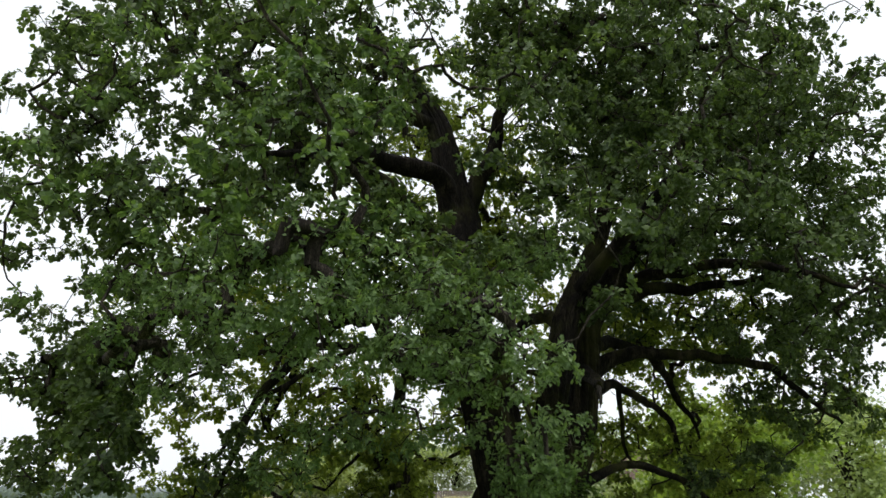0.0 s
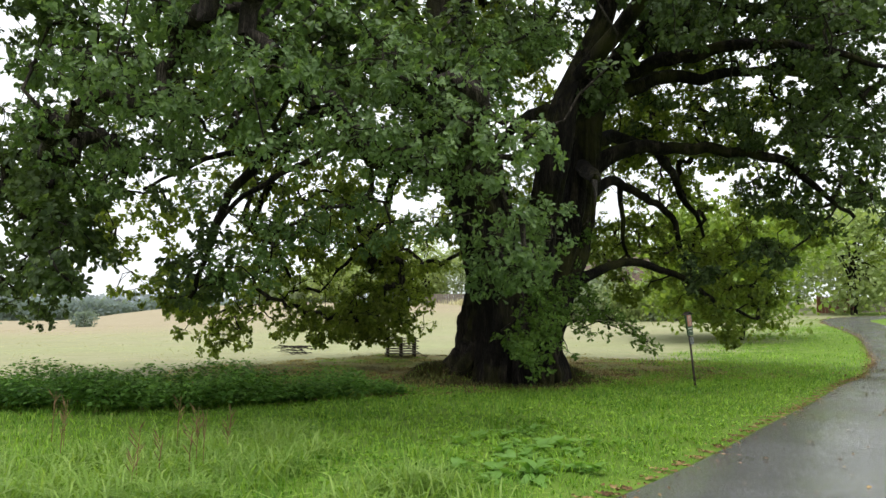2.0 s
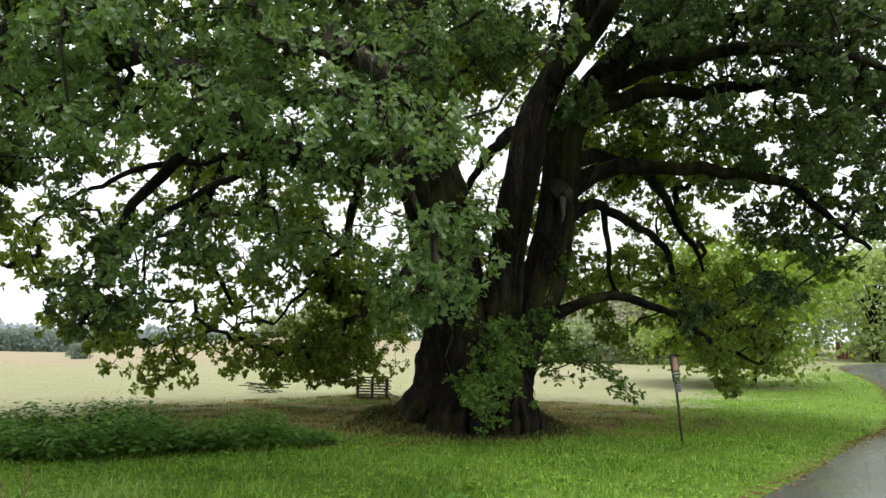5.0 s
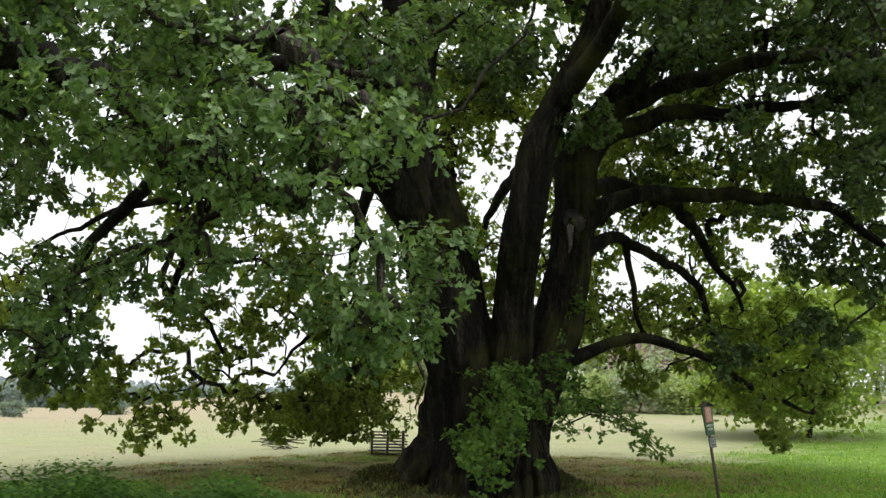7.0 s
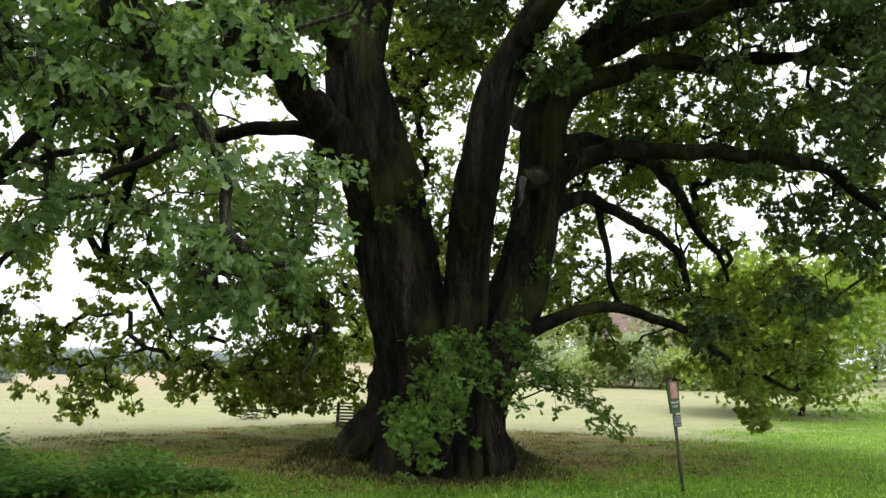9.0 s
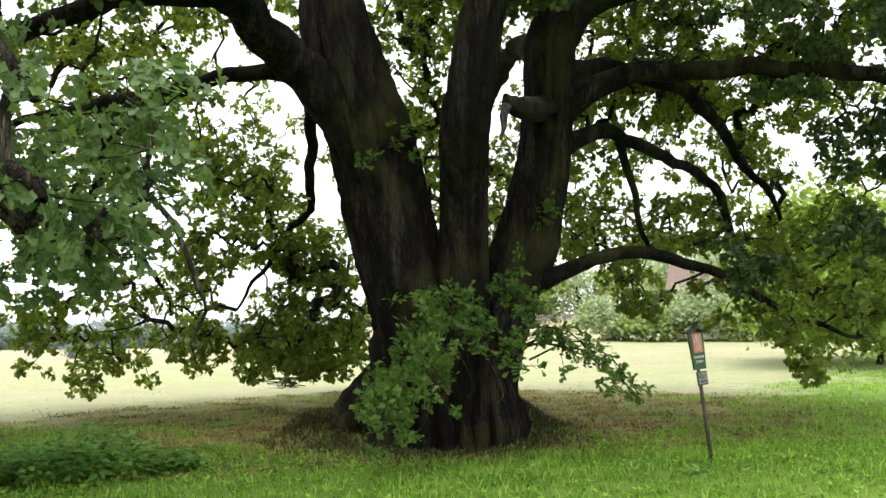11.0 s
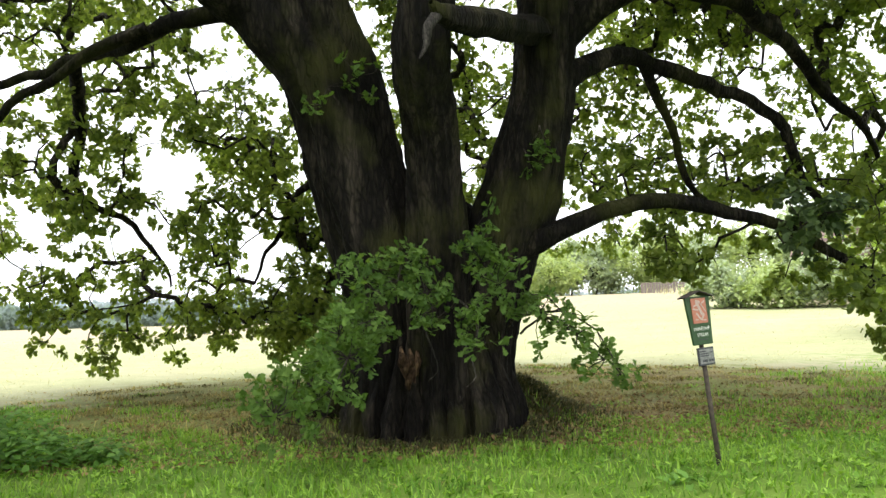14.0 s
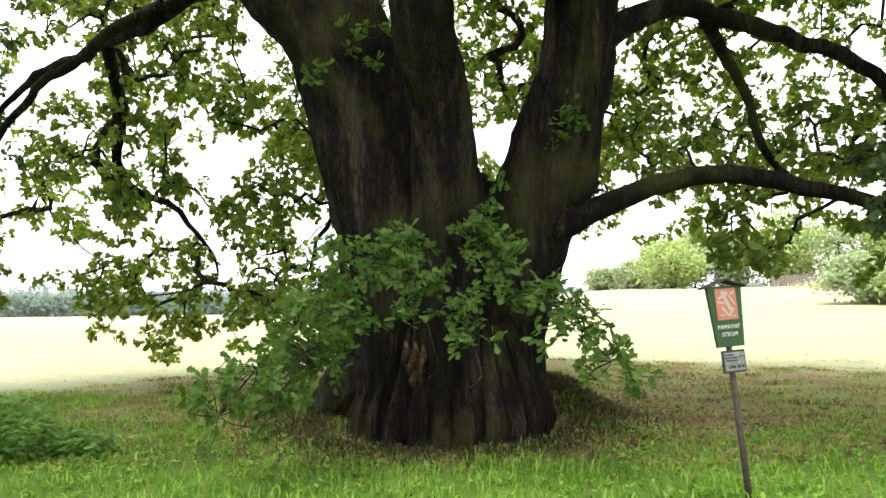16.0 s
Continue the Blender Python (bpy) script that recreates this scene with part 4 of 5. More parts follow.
for k, run in enumerate(twig_runs):
    end = grown[run[-1]]
    way = unit(end - grown[run[-2]])
    off = unit(rng.normal(size=(PER_SPRAY, 3))) * rng.uniform(0.55, 1.0, (PER_SPRAY, 1)) * (0.42, 0.42, 0.24) + way * 0.12
    tips = end + off
    tip_all.append(tips)
    axis_all.append(unit(off) * 0.8 + way * 0.3 + np.array([0, 0, 0.35]))
    for q in tips[::4]:
        mid_ = (end + q) / 2 + rng.normal(size=3) * 0.05 + (0, 0, 0.04)
        twigs.append(tube(np.array([end, mid_, q]), np.array([0.008, 0.006, 0.003]), 3))
order = np.array(order)
tw_v, tw_f = joined(twigs)
tagged(obj("twigwork", tw_v - SHIFT, tw_f, TWIG, oak), kind="stuff")
tip_all, axis_all = np.array(tip_all), np.array(axis_all)
for which, mat, label in ((0, LEAF_SHADED, "dense lobed oak leaves, coloured dark green for crown shade"), (1, LEAF_BACKLIT, "thinner oak leaves, coloured yellow-green as if lit from behind"), (2, LEAF_NEAR_LIT, "lobed oak leaves on the nearest boughs, coloured a lit grey-green"), (3, LEAF_NEAR_LIT, "oak leaves on the outer boughs, coloured a lit grey-green")):
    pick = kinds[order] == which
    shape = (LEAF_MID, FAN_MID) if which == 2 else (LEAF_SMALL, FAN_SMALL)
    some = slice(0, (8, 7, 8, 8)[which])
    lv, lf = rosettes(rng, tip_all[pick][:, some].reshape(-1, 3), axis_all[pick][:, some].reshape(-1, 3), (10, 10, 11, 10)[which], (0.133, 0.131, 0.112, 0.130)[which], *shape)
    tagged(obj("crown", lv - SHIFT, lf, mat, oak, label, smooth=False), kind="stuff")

# low leafy shoots round the foot of the trunk
shoot_v, shoot_w = [], []
for sx, sy, sz, ex, ey, ez, many in ((-0.5, -0.5, 1.9, -0.55, -1.85, 1.6, 26), (-0.9, -0.2, 1.7, -1.35, -1.9, 1.85, 22), (-0.9, -0.2, 1.3, -1.65, -2.9, 0.85, 42), (-1.3, 0.1, 1.0, -2.2, -2.8, 0.62, 40),
                                     (0.2, -0.4, 1.9, 0.4, -1.7, 1.9, 20), (0.6, -0.1, 1.6, 1.0, -2.2, 1.3, 24), (0.9, 0.0, 1.5, 1.56, -2.45, 0.98, 5), (0.9, 0.0, 1.4, 1.22, -2.2, 1.32, 5), (1.0, 0.0, 1.3, 1.30, -2.5, 0.98, 4), (0.9, 0.0, 1.5, 1.60, -2.3, 0.80, 4), (-0.2, -0.5, 1.5, 0.1, -2.0, 1.2, 12),
                                     (-1.2, 0.1, 1.2, -1.6, -2.5, 1.4, 24), (0.2, -0.3, 2.2, 0.2, -1.3, 2.3, 14), (-0.6, -0.3, 2.0, -0.9, -1.5, 2.0, 16), (-1.3, 0.0, 0.9, -2.0, -2.2, 0.45, 20), (-1.35, 0.1, 4.6, -1.2, -0.15, 4.75, 5), (-1.5, 0.1, 4.4, -1.8, -0.15, 4.55, 5), (1.35, 0.0, 3.9, 1.4, -0.3, 4.0, 5), (1.2, 0.0, 3.5, 1.2, -0.3, 3.6, 2)):
    a, b = np.array((sx, sy, sz)), np.array((ex, ey, ez))
    run = np.array([a + (b - a) * t + np.array([0, 0, 0.35 * math.sin(3.1 * t)]) + rng.normal(size=3) * 0.04 for t in np.linspace(0, 1, 6)])
    shoot_w.append(tube(run, np.linspace(0.022, 0.007, 6), 5))
    for _ in range(int(many * 1.3)):
        t = rng.uniform(0.35, 1.05) if ex < 1.2 else rng.uniform(0.82, 1.06)
        q = a + (b - a) * t + np.array([0, 0, 0.3 * math.sin(3.1 * min(t, 1))]) + rng.normal(size=3) * ((0.16, 0.16, 0.15) if ex < 1.2 else (0.09, 0.09, 0.09))
        shoot_v.append(q)
        near = run[np.linalg.norm(run - q, axis=1).argmin()]
        shoot_w.append(tube(np.array([near, (near + q) / 2 + rng.normal(size=3) * 0.03, q]), np.array([0.006, 0.005, 0.003]), 4))
sv = np.array(shoot_v)
lv, lf = rosettes(rng, sv, rng.normal(size=sv.shape) * 0.5 + np.array([0, -0.5, 0.5]), 12, 0.118, LEAF_MID, FAN_MID)
tagged(obj("shoot_leaves", lv - SHIFT, lf, LEAF_SHOOT, oak, "fresh green lobed oak leaves on low shoots"), kind="stuff")
wv, wf = joined(shoot_w)
tagged(obj("shoot_twigwork", wv - SHIFT, wf, TWIG, oak), kind="stuff")

# ---- grass, nettles and weeds ----


def blades(rng, x, y, height, lean=0.35, width=0.006):
    """Grass blades of two bent lengths, standing on the ground."""
    n = len(x)
    base = np.stack([x, y, ground_z(x, y) - 0.02], -1)
    az = rng.uniform(0, 6.283, n)
    out = np.stack([np.cos(az), np.sin(az), 0 * az], -1)
    side = np.stack([-np.sin(az), np.cos(az), 0 * az], -1)
    h, k = height[:, None], (lean * rng.uniform(0.2, 1.6, n))[:, None]
    up = np.array([0, 0, 1.0])
    w = (width * rng.uniform(0.7, 1.5, n))[:, None]
    mid_ = base + up * h * 0.6 + out * h * k * 0.35
    tip = base + up * h * (1 - 0.25 * k) + out * h * k
    v = np.stack([base - side * w, base + side * w, mid_ - side * w * 0.8, mid_ + side * w * 0.8, tip], 1)
    f = np.array([(0, 1, 3), (0, 3, 2), (2, 3, 4)])[None] + (np.arange(n) * 5)[:, None, None]
    return v.reshape(-1, 3), f.reshape(-1, 3)


def patchy(x, y, scale, seed):
    return np.array([noise.noise(Vector((a * scale, b * scale, seed))) for a, b in zip(x, y)])


grng = np.random.default_rng(21)
gx_, gy_ = grng.uniform(-19, 13, 165000), grng.uniform(-17, 7.0, 165000)
verge = off_road(gx_, gy_)
dist_tree = np.hypot((gx_ - 1.5) / 10.5, (gy_ - 6.4) / 6.6)
clump = patchy(gx_, gy_, 0.9, 3.0)
keep_g = (verge > 0.02) & (verge < 16) & (grng.uniform(size=len(gx_)) < np.clip(1.35 - 0.05 * np.abs(gx_ + 3), 0.5, 1)) & (dist_tree + 0.5 * clump + 0.25 * grng.uniform(size=len(gx_)) > 1.0) & (gy_ < 6.5)
x, y = gx_[keep_g], gy_[keep_g]
tall = 0.06 + 0.09 * grng.uniform(size=len(x)) + 0.16 * np.clip(clump[keep_g] + 0.5 * patchy(x, y, 3.2, 13.0), 0, 1)
tall *= np.clip(0.35 + verge[keep_g] * 0.8, 0.35, 1)
v, f = blades(grng, x, y, tall, 0.9, 0.0075)
tagged(obj("grass", v, f, GRASS, None, smooth=False), "short lush green grass on the roadside verge", "grass", kind="stuff")
# rougher grass towards the lane's bend
x, y = grng.uniform(9, 48, 16000), grng.uniform(-3, 28, 16000)
verge = off_road(x, y)
ok = (verge > 0.1) & (verge < 9)
x, y = x[ok], y[ok]
v, f = blades(grng, x, y, grng.uniform(0.08, 0.22, len(x)), 0.9, 0.014)
tagged(obj("rough_grass", v, f, GRASS, None, smooth=False), "rough green grass beside the curving lane", "grass", kind="stuff")
# long seeding tussocks near the road
cx, cy = grng.uniform(-14, -8.0, 80), grng.uniform(-10.5, -5.2, 80)
ok = off_road(cx, cy) > 0.6
cx, cy = np.repeat(cx[ok], 100), np.repeat(cy[ok], 100)
x, y = cx + grng.normal(size=len(cx)) * 0.15, cy + grng.normal(size=len(cx)) * 0.15
PALE_GRASS = leaf_material("pale_grass", (0.085, 0.17, 0.022), (0.16, 0.27, 0.048), (0.29, 0.39, 0.12), 0.45, 0.55, 0.3)
v, f = blades(grng, x, y, grng.uniform(0.14, 0.46, len(x)), 1.6, 0.008)
tagged(obj("long_grass", v, f, PALE_GRASS, None, smooth=False), "arching tussocks of long pale green grass", "grass", kind="stuff")
# thin dry grass and fallen leaves under the crown
x, y = np.r_[grng.normal(size=15000) * 4.8 + 1.2, grng.uniform(-7, 12, 10000)], np.r_[grng.normal(size=15000) * 2.6 + 3.6, grng.uniform(4, 13.5, 10000)]
lump = patchy(x, y, 0.8, 17.0)
x, y, lump = x[lump > 0.0], y[lump > 0.0], lump[lump > 0.0]
ok = (off_road(x, y) > 0.6) & (np.hypot(x + 0.2, y - 1.0) > 1.3)
x, y, lump = x[ok], y[ok], lump[ok]
v, f = blades(grng, x, y, grng.uniform(0.03, 0.08, len(x)) + 0.06 * np.clip(lump, 0, 1), 1.6, 0.007)
tagged(obj("dry_grass", v, f, GRASS_DRY, None, smooth=False), "thin straw-brown grass under the oak", "grass", kind="stuff")
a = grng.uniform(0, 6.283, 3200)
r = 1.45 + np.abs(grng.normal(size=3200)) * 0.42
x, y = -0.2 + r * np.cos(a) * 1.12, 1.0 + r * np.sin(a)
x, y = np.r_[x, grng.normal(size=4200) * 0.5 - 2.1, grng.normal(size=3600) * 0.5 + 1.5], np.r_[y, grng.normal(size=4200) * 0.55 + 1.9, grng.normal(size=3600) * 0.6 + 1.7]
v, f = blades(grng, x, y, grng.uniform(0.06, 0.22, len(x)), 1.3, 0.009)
tagged(obj("tussock_grass", v, f, TUSSOCK_SHADED, None, smooth=False), "rank brownish grass tussocks round the trunk base, toned dark for shade", "grass", kind="stuff")
x = grng.normal(size=11000) * 4.8 + 1.0
y = np.abs(grng.normal(size=11000)) * 4.2 - 1.4
k = grng.integers(100, len(ROAD_EDGE) - 60, 5200)
edge = ROAD_EDGE[k] + ROAD_SIDE[k] * (grng.normal(size=(5200, 1)) * 0.13 - 0.02)
strewn = ROAD_EDGE[k[:900]] + ROAD_SIDE[k[:900]] * grng.uniform(0.1, 3.8, (900, 1))
x, y = np.r_[x, edge[:, 0], strewn[:, 0]], np.r_[y, edge[:, 1], strewn[:, 1]]
on = off_road(x, y)
z = ground_z(x, y) + np.where(on < 0, 0.105, 0.03)
p = np.stack([x, y, z], -1)
v, f = leaves(p, np.stack([grng.normal(size=len(x)), grng.normal(size=len(x)), 0.15 * grng.normal(size=len(x))], -1), np.array([0, 0, 1.0]) + 0.35 * grng.normal(size=(len(x), 3)), np.where(np.arange(len(x)) < 11000, grng.uniform(0.04, 0.085, len(x)), grng.uniform(0.035, 0.075, len(x))))
LITTER = leaf_material("fallen_leaf", (0.065, 0.034, 0.014), (0.16, 0.092, 0.036), (0.34, 0.24, 0.11), 0.1, 0.8)
tagged(obj("fallen_leaves", v, f, LITTER, None, smooth=False), "brown fallen oak leaves on grass and road edge", "leaves", kind="stuff")

x, y = grng.uniform(-10, 6, 7000), grng.uniform(-9, 1.0, 7000)
ok = (off_road(x, y) > 0.3) & (patchy(x, y, 1.3, 5.0) + 0.5 * grng.normal(size=len(x)) > 0.12) & (np.hypot(x + 0.2, y - 1.0) > 2.2)
x, y = np.repeat(x[ok], 6), np.repeat(y[ok], 6)
p = np.stack([x, y, ground_z(x, y) + 0.03], -1)
az = np.tile(np.arange(6) * 1.1, len(x) // 6) + grng.uniform(-0.3, 0.3, len(x))
v, f = leaves(p, np.stack([np.cos(az), np.sin(az), grng.uniform(0.3, 1.1, len(x))], -1), np.array([0, 0, 1.0]) + 0.2 * grng.normal(size=p.shape), grng.uniform(0.035, 0.095, len(x)), LEAF_LONG * (1, 1.9, 1), FAN_LONG)
tagged(obj("verge_weeds", v, f, GRASS, None, smooth=False), "small broad-leaved weeds among the verge grass", "weeds", kind="stuff")

# lumps of matted straw and low green tufts in the litter
for many, mat, tag, colour, lo, hi in ((260, GRASS_DRY, "straw_tufts", "matted tufts of straw-coloured grass under the oak", 0.07, 0.18), (110, GRASS, "green_tufts", "scattered low green tufts in the leaf litter", 0.05, 0.14), (170, GRASS_RANK, "brown_tufts", "flattened dark brown grass tufts in the litter", 0.05, 0.13)):
    cx, cy = grng.uniform(-9, 13, many), grng.uniform(-1.2, 13, many)
    ok = (np.hypot((cx - 1.5) / 10.5, (cy - 6.2) / 7.4) < 1) & (np.hypot(cx + 0.2, cy - 1.0) > 1.9)
    cx, cy = np.repeat(cx[ok], 55), np.repeat(cy[ok], 55)
    x, y = cx + grng.normal(size=len(cx)) * 0.20, cy + grng.normal(size=len(cx)) * 0.13
    v, f = blades(grng, x, y, grng.uniform(lo, hi, len(x)), 1.7, 0.008)
    tagged(obj(tag, v, f, mat, None, smooth=False), colour, "grass", kind="stuff")

# nettle bed
nx, ny = grng.uniform(-15, -4.3, 5200), grng.uniform(-3.0, 3.0, 5200)
front = np.interp(nx, [-15, -12, -10, -8, -6, -4.4], [0.6, -0.6, -1.6, -1.9, -1.5, -0.9])
back = np.interp(nx, [-15, -12, -8, -6, -4.4], [3.0, 2.6, 0.6, 0.2, -0.3])
wob = patchy(nx, ny, 0.8, 9.0)
ok = (ny > front + 0.25 * wob) & (ny < back + 0.3 * wob)
nx, ny = nx[ok], ny[ok]
hgt = 0.34 + 0.46 * np.clip(wob[ok] + 0.5 + 0.35 * patchy(nx, ny, 2.1, 19.0), 0, 1) + grng.uniform(-0.08, 0.07, len(nx))
hgt *= np.clip((nx + 4.2) / -1.4, 0.45, 1)
foot = np.stack([nx, ny, ground_z(nx, ny)], -1)
lean = grng.normal(size=(len(nx), 3)) * (0.09, 0.09, 0)
PAIRS = 10
t = np.tile(np.linspace(0.3, 1.0, PAIRS), len(nx))
fb = np.repeat(foot, PAIRS, 0) + np.repeat(lean, PAIRS, 0) * t[:, None] + np.stack([0 * t, 0 * t, t * np.repeat(hgt, PAIRS)], -1)
az = np.tile(np.arange(PAIRS) * 2.4, len(nx)) + np.repeat(grng.uniform(0, 6.28, len(nx)), PAIRS)
way = np.stack([np.cos(az), np.sin(az), -0.35 + 0.5 * grng.uniform(size=len(az))], -1)
v, f = leaves(fb, way, np.array([0, 0, 1.0]) + 0.3 * grng.normal(size=fb.shape), grng.uniform(0.09, 0.17, len(fb)) * (1.15 - 0.35 * t), LEAF_LONG * (1, 1.9, 1), FAN_LONG)
nettles = tagged(obj("nettle_bed", v, f, NETTLE, None, smooth=False), "dense dark green bed of waist-low nettles", "nettles", kind="stuff")

# docks: broad-leaved rosettes in the verge


def dock(x, y, size, seed, many=15):
    r_ = np.random.default_rng(seed)
    plant = thing("dock_plant", "broad-leaved bright green dock rosette in the verge grass", "plant", "dock plants", at=(x, y, float(ground_z(x, y))))
    for k in range(many):
        az, el = k * 2.4 + r_.uniform(-0.3, 0.3), r_.uniform(0.5, 1.4)
        pts = [(u, w * 1.5, 0) for u, w in ((0, 0.012), (0.25, 0.015), (0.38, 0.13), (0.55, 0.19), (0.75, 0.17), (0.92, 0.09), (1.0, 0.02))]
        vs = []
        for u, w_, _z in pts:
            sag = -0.75 * u * u * u
            for sgn in (-1, 0, 1):
                vs.append((u, sgn * w_ * (1 + 0.12 * math.sin(9 * u + k)), sag + 0.35 * abs(sgn) * w_ + 0.03 * math.sin(11 * u + sgn)))
        m = Matrix.Translation((r_.normal() * 0.05, r_.normal() * 0.05, 0)) @ Matrix.Rotation(az, 4, 'Z') @ Matrix.Rotation(-el, 4, 'Y') @ Matrix.Rotation(r_.uniform(-0.6, 0.6), 4, 'X') @ Matrix.Scale(size * r_.uniform(0.4, 1.05), 4)
        vs = [m @ Vector(q) for q in vs]
        fs = [(3 * i_ + j_, 3 * i_ + j_ + 1, 3 * i_ + j_ + 4, 3 * i_ + j_ + 3) for i_ in range(6) for j_ in range(2)]
        obj("leaf", vs, fs, DOCK, plant)


for k, (x_, y_, s_) in enumerate(((-6.7, -9.2, 0.34), (-6.4, -8.85, 0.30), (-6.95, -8.75, 0.28), (-5.75, -7.9, 0.36), (-5.4, -8.2, 0.30), (-6.1, -8.2, 0.26), (-5.1, -7.6, 0.28), (-4.6, -7.7, 0.24), (-6.0, -8.9, 0.26), (1.63, -3.62, 0.17), (1.8, -3.5, 0.14), (-5.9, -9.2, 0.27), (-7.3, -8.5, 0.22), (-7.4, -9.35, 0.30), (-7.05, -9.05, 0.26), (-6.5, -8.3, 0.28), (-6.15, -7.65, 0.25), (-5.6, -7.3, 0.22), (-5.2, -7.45, 0.26), (-4.75, -6.35, 0.24), (-5.5, -6.65, 0.28), (-6.55, -8.95, 0.30), (-7.25, -8.4, 0.26), (-5.9, -6.7, 0.24), (-6.4, -6.95, 0.22), (-5.1, -6.5, 0.22))):
    dock(x_, y_, s_ * (0.8 if s_ > 0.2 else 1), 50 + k)

RUST = plain("rust_seed", (0.17, 0.105, 0.05), 0.9)


def seed_stalk(x, y, h, seed):
    r_ = np.random.default_rng(seed)
    stalk = thing("seed_stalk", "rusty brown dried dock seed stalk standing in grass", "plant", "dried stalks", at=(x, y, float(ground_z(x, y))))
    run = np.array([(0, 0, -0.03), (0.01, 0.02, h * 0.5), (0.03, 0.0, h)])
    v_, f_ = tube(run, np.array([0.006, 0.005, 0.003]), 5)
    obj("stem", v_, f_, RUST, stalk)
    for k in range(5):
        z0 = h * (0.45 + 0.1 * k)
        az = r_.uniform(0, 6.28)
        end = np.array([0.09 * math.cos(az), 0.09 * math.sin(az), z0 + 0.14])
        v_, f_ = tube(np.array([(0.01, 0.01, z0), end * (0.6, 0.6, 1) - (0, 0, 0.05), end]), np.array([0.002, 0.007, 0.002]), 5, k, 0.3)
        obj("seed_spike", v_, f_, RUST, stalk)


for k, (x_, y_, h_) in enumerate(((-10.05, -5.9, 0.75), (-9.85, -6.1, 0.62), (-11.5, -4.2, 0.75), (-11.35, -4.4, 0.65), (-9.4, -6.0, 0.55), (-10.7, -7.6, 0.6), (-10.5, -7.8, 0.5), (-10.18, -7.7, 0.55), (-10.0, -7.5, 0.7), (-10.05, -7.35, 0.6), (-9.55, -6.6, 0.5), (-11.4, -5.6, 0.6), (-10.8, -8.2, 0.4))):
    seed_stalk(x_, y_, h_, 80 + k)

# ---- the sign ----
GREEN = plain("sign_green", (0.019, 0.050, 0.014), 0.5, 0, 30, 0.2)
DARKWOOD = plain("weathered_post", (0.055, 0.043, 0.033), 0.85, 0, 25, 0.4)
ROOFBROWN = plain("sign_roof", (0.035, 0.025, 0.022), 0.6, 0, 30, 0.3)
PALE = plain("emblem_pale", (0.40, 0.30, 0.25), 0.5, 0, 40, 0.12)
ORANGE = plain("emblem_orange", (0.36, 0.135, 0.085), 0.5, 0, 40, 0.12)
WHITE = plain("sign_white", (0.55, 0.56, 0.50), 0.5, 0, 40, 0.06)
NOTICE = plain("notice_paper", (0.17, 0.175, 0.16), 0.6, 0, 30, 0.3)
BLACK = plain("print_black", (0.03, 0.03, 0.035), 0.5, 0, 40, 0.1)
sign = thing("information_sign", "green roofed memorial-tree sign board on a leaning wooden post", "sign", at=(2.4, -3.0, -0.15))
sign.rotation_euler = (radians(-4.0), radians(-3.4), radians(19))
bm = bmesh.new()
bmesh.ops.create_cone(bm, cap_ends=True, segments=12, radius1=0.029, radius2=0.025, depth=1.52, matrix=pose(0, 0.0, 0.61))
part("post", bm, DARKWOOD, sign, smooth=True)
bm = bmesh.new()
box(bm, 0.30, 0.03, 0.52, pose(0, -0.025, 1.60), 0.004)
for v_ in bm.verts:
    v_.co.x *= 0.92 + 0.28 * (v_.co.z - 1.34) / 0.52
board = part("board", bm, GREEN, sign, "dark green tapered board")
bm = bmesh.new()
box(bm, 0.215, 0.008, 0.27, pose(0, -0.044, 1.705), 0.002)
part("emblem_panel", bm, ORANGE, sign, "faded orange emblem panel")
for ex, ez, tilt, w_, h_ in ((0.0, 0.02, 65, 0.15, 0.036), (-0.015, 0.095, 15, 0.07, 0.034), (-0.05, 0.06, -20, 0.075, 0.018), (-0.06, 0.015, 12, 0.075, 0.018), (0.055, 0.03, 55, 0.11, 0.014), (0.065, 0.09, -30, 0.05, 0.016),
                             (-0.025, -0.06, 50, 0.09, 0.022), (0.035, -0.07, -55, 0.085, 0.022), (-0.055, -0.095, 5, 0.045, 0.014), (0.06, -0.105, 5, 0.045, 0.014)):
    bm = bmesh.new()
    box(bm, w_, 0.003, h_, pose(ex, -0.0505, 1.705 + ez, 0, tilt), 0.001)
    part("emblem_shape", bm, PALE, sign)
for sgn in (-1, 1):
    bm = bmesh.new()
    box(bm, 0.225, 0.13, 0.014, pose(sgn * 0.096, -0.02, 1.885, 0, sgn * 17), 0.003)
    part("roof_board", bm, ROOFBROWN, sign)


def writing(text, size, x, y, z, mat, parent, name="lettering"):
    c = bpy.data.curves.new(name, 'FONT')
    c.body, c.size, c.extrude, c.align_x, c.align_y = text, size, 0.0015, 'CENTER', 'CENTER'
    c.resolution_u = 2
    tmp = bpy.data.objects.new("tmp", c)
    scene.collection.objects.link(tmp)
    me = bpy.data.meshes.new_from_object(tmp.evaluated_get(bpy.context.evaluated_depsgraph_get()))
    bpy.data.objects.remove(tmp)
    me.materials.clear()
    me.materials.append(mat)
    ob = new(name, me)
    ob.parent = parent
    ob.matrix_basis = pose(x, y, z, 90)
    return ob


writing("PAM\u00c1TN\u00dd", 0.050, 0, -0.042, 1.508, WHITE, sign)
writing("STROM", 0.050, 0, -0.042, 1.445, WHITE, sign)
bm = bmesh.new()
box(bm, 0.13, 0.003, 0.008, pose(0, -0.0415, 1.395))
part("print_bar", bm, BLACK, sign)
bm = bmesh.new()
box(bm, 0.235, 0.016, 0.19, pose(0.0, -0.042, 1.215, 0, 0, 0), 0.003)
plate = part("plate", bm, BLACK, sign, "small dark-framed notice plate")
bm = bmesh.new()
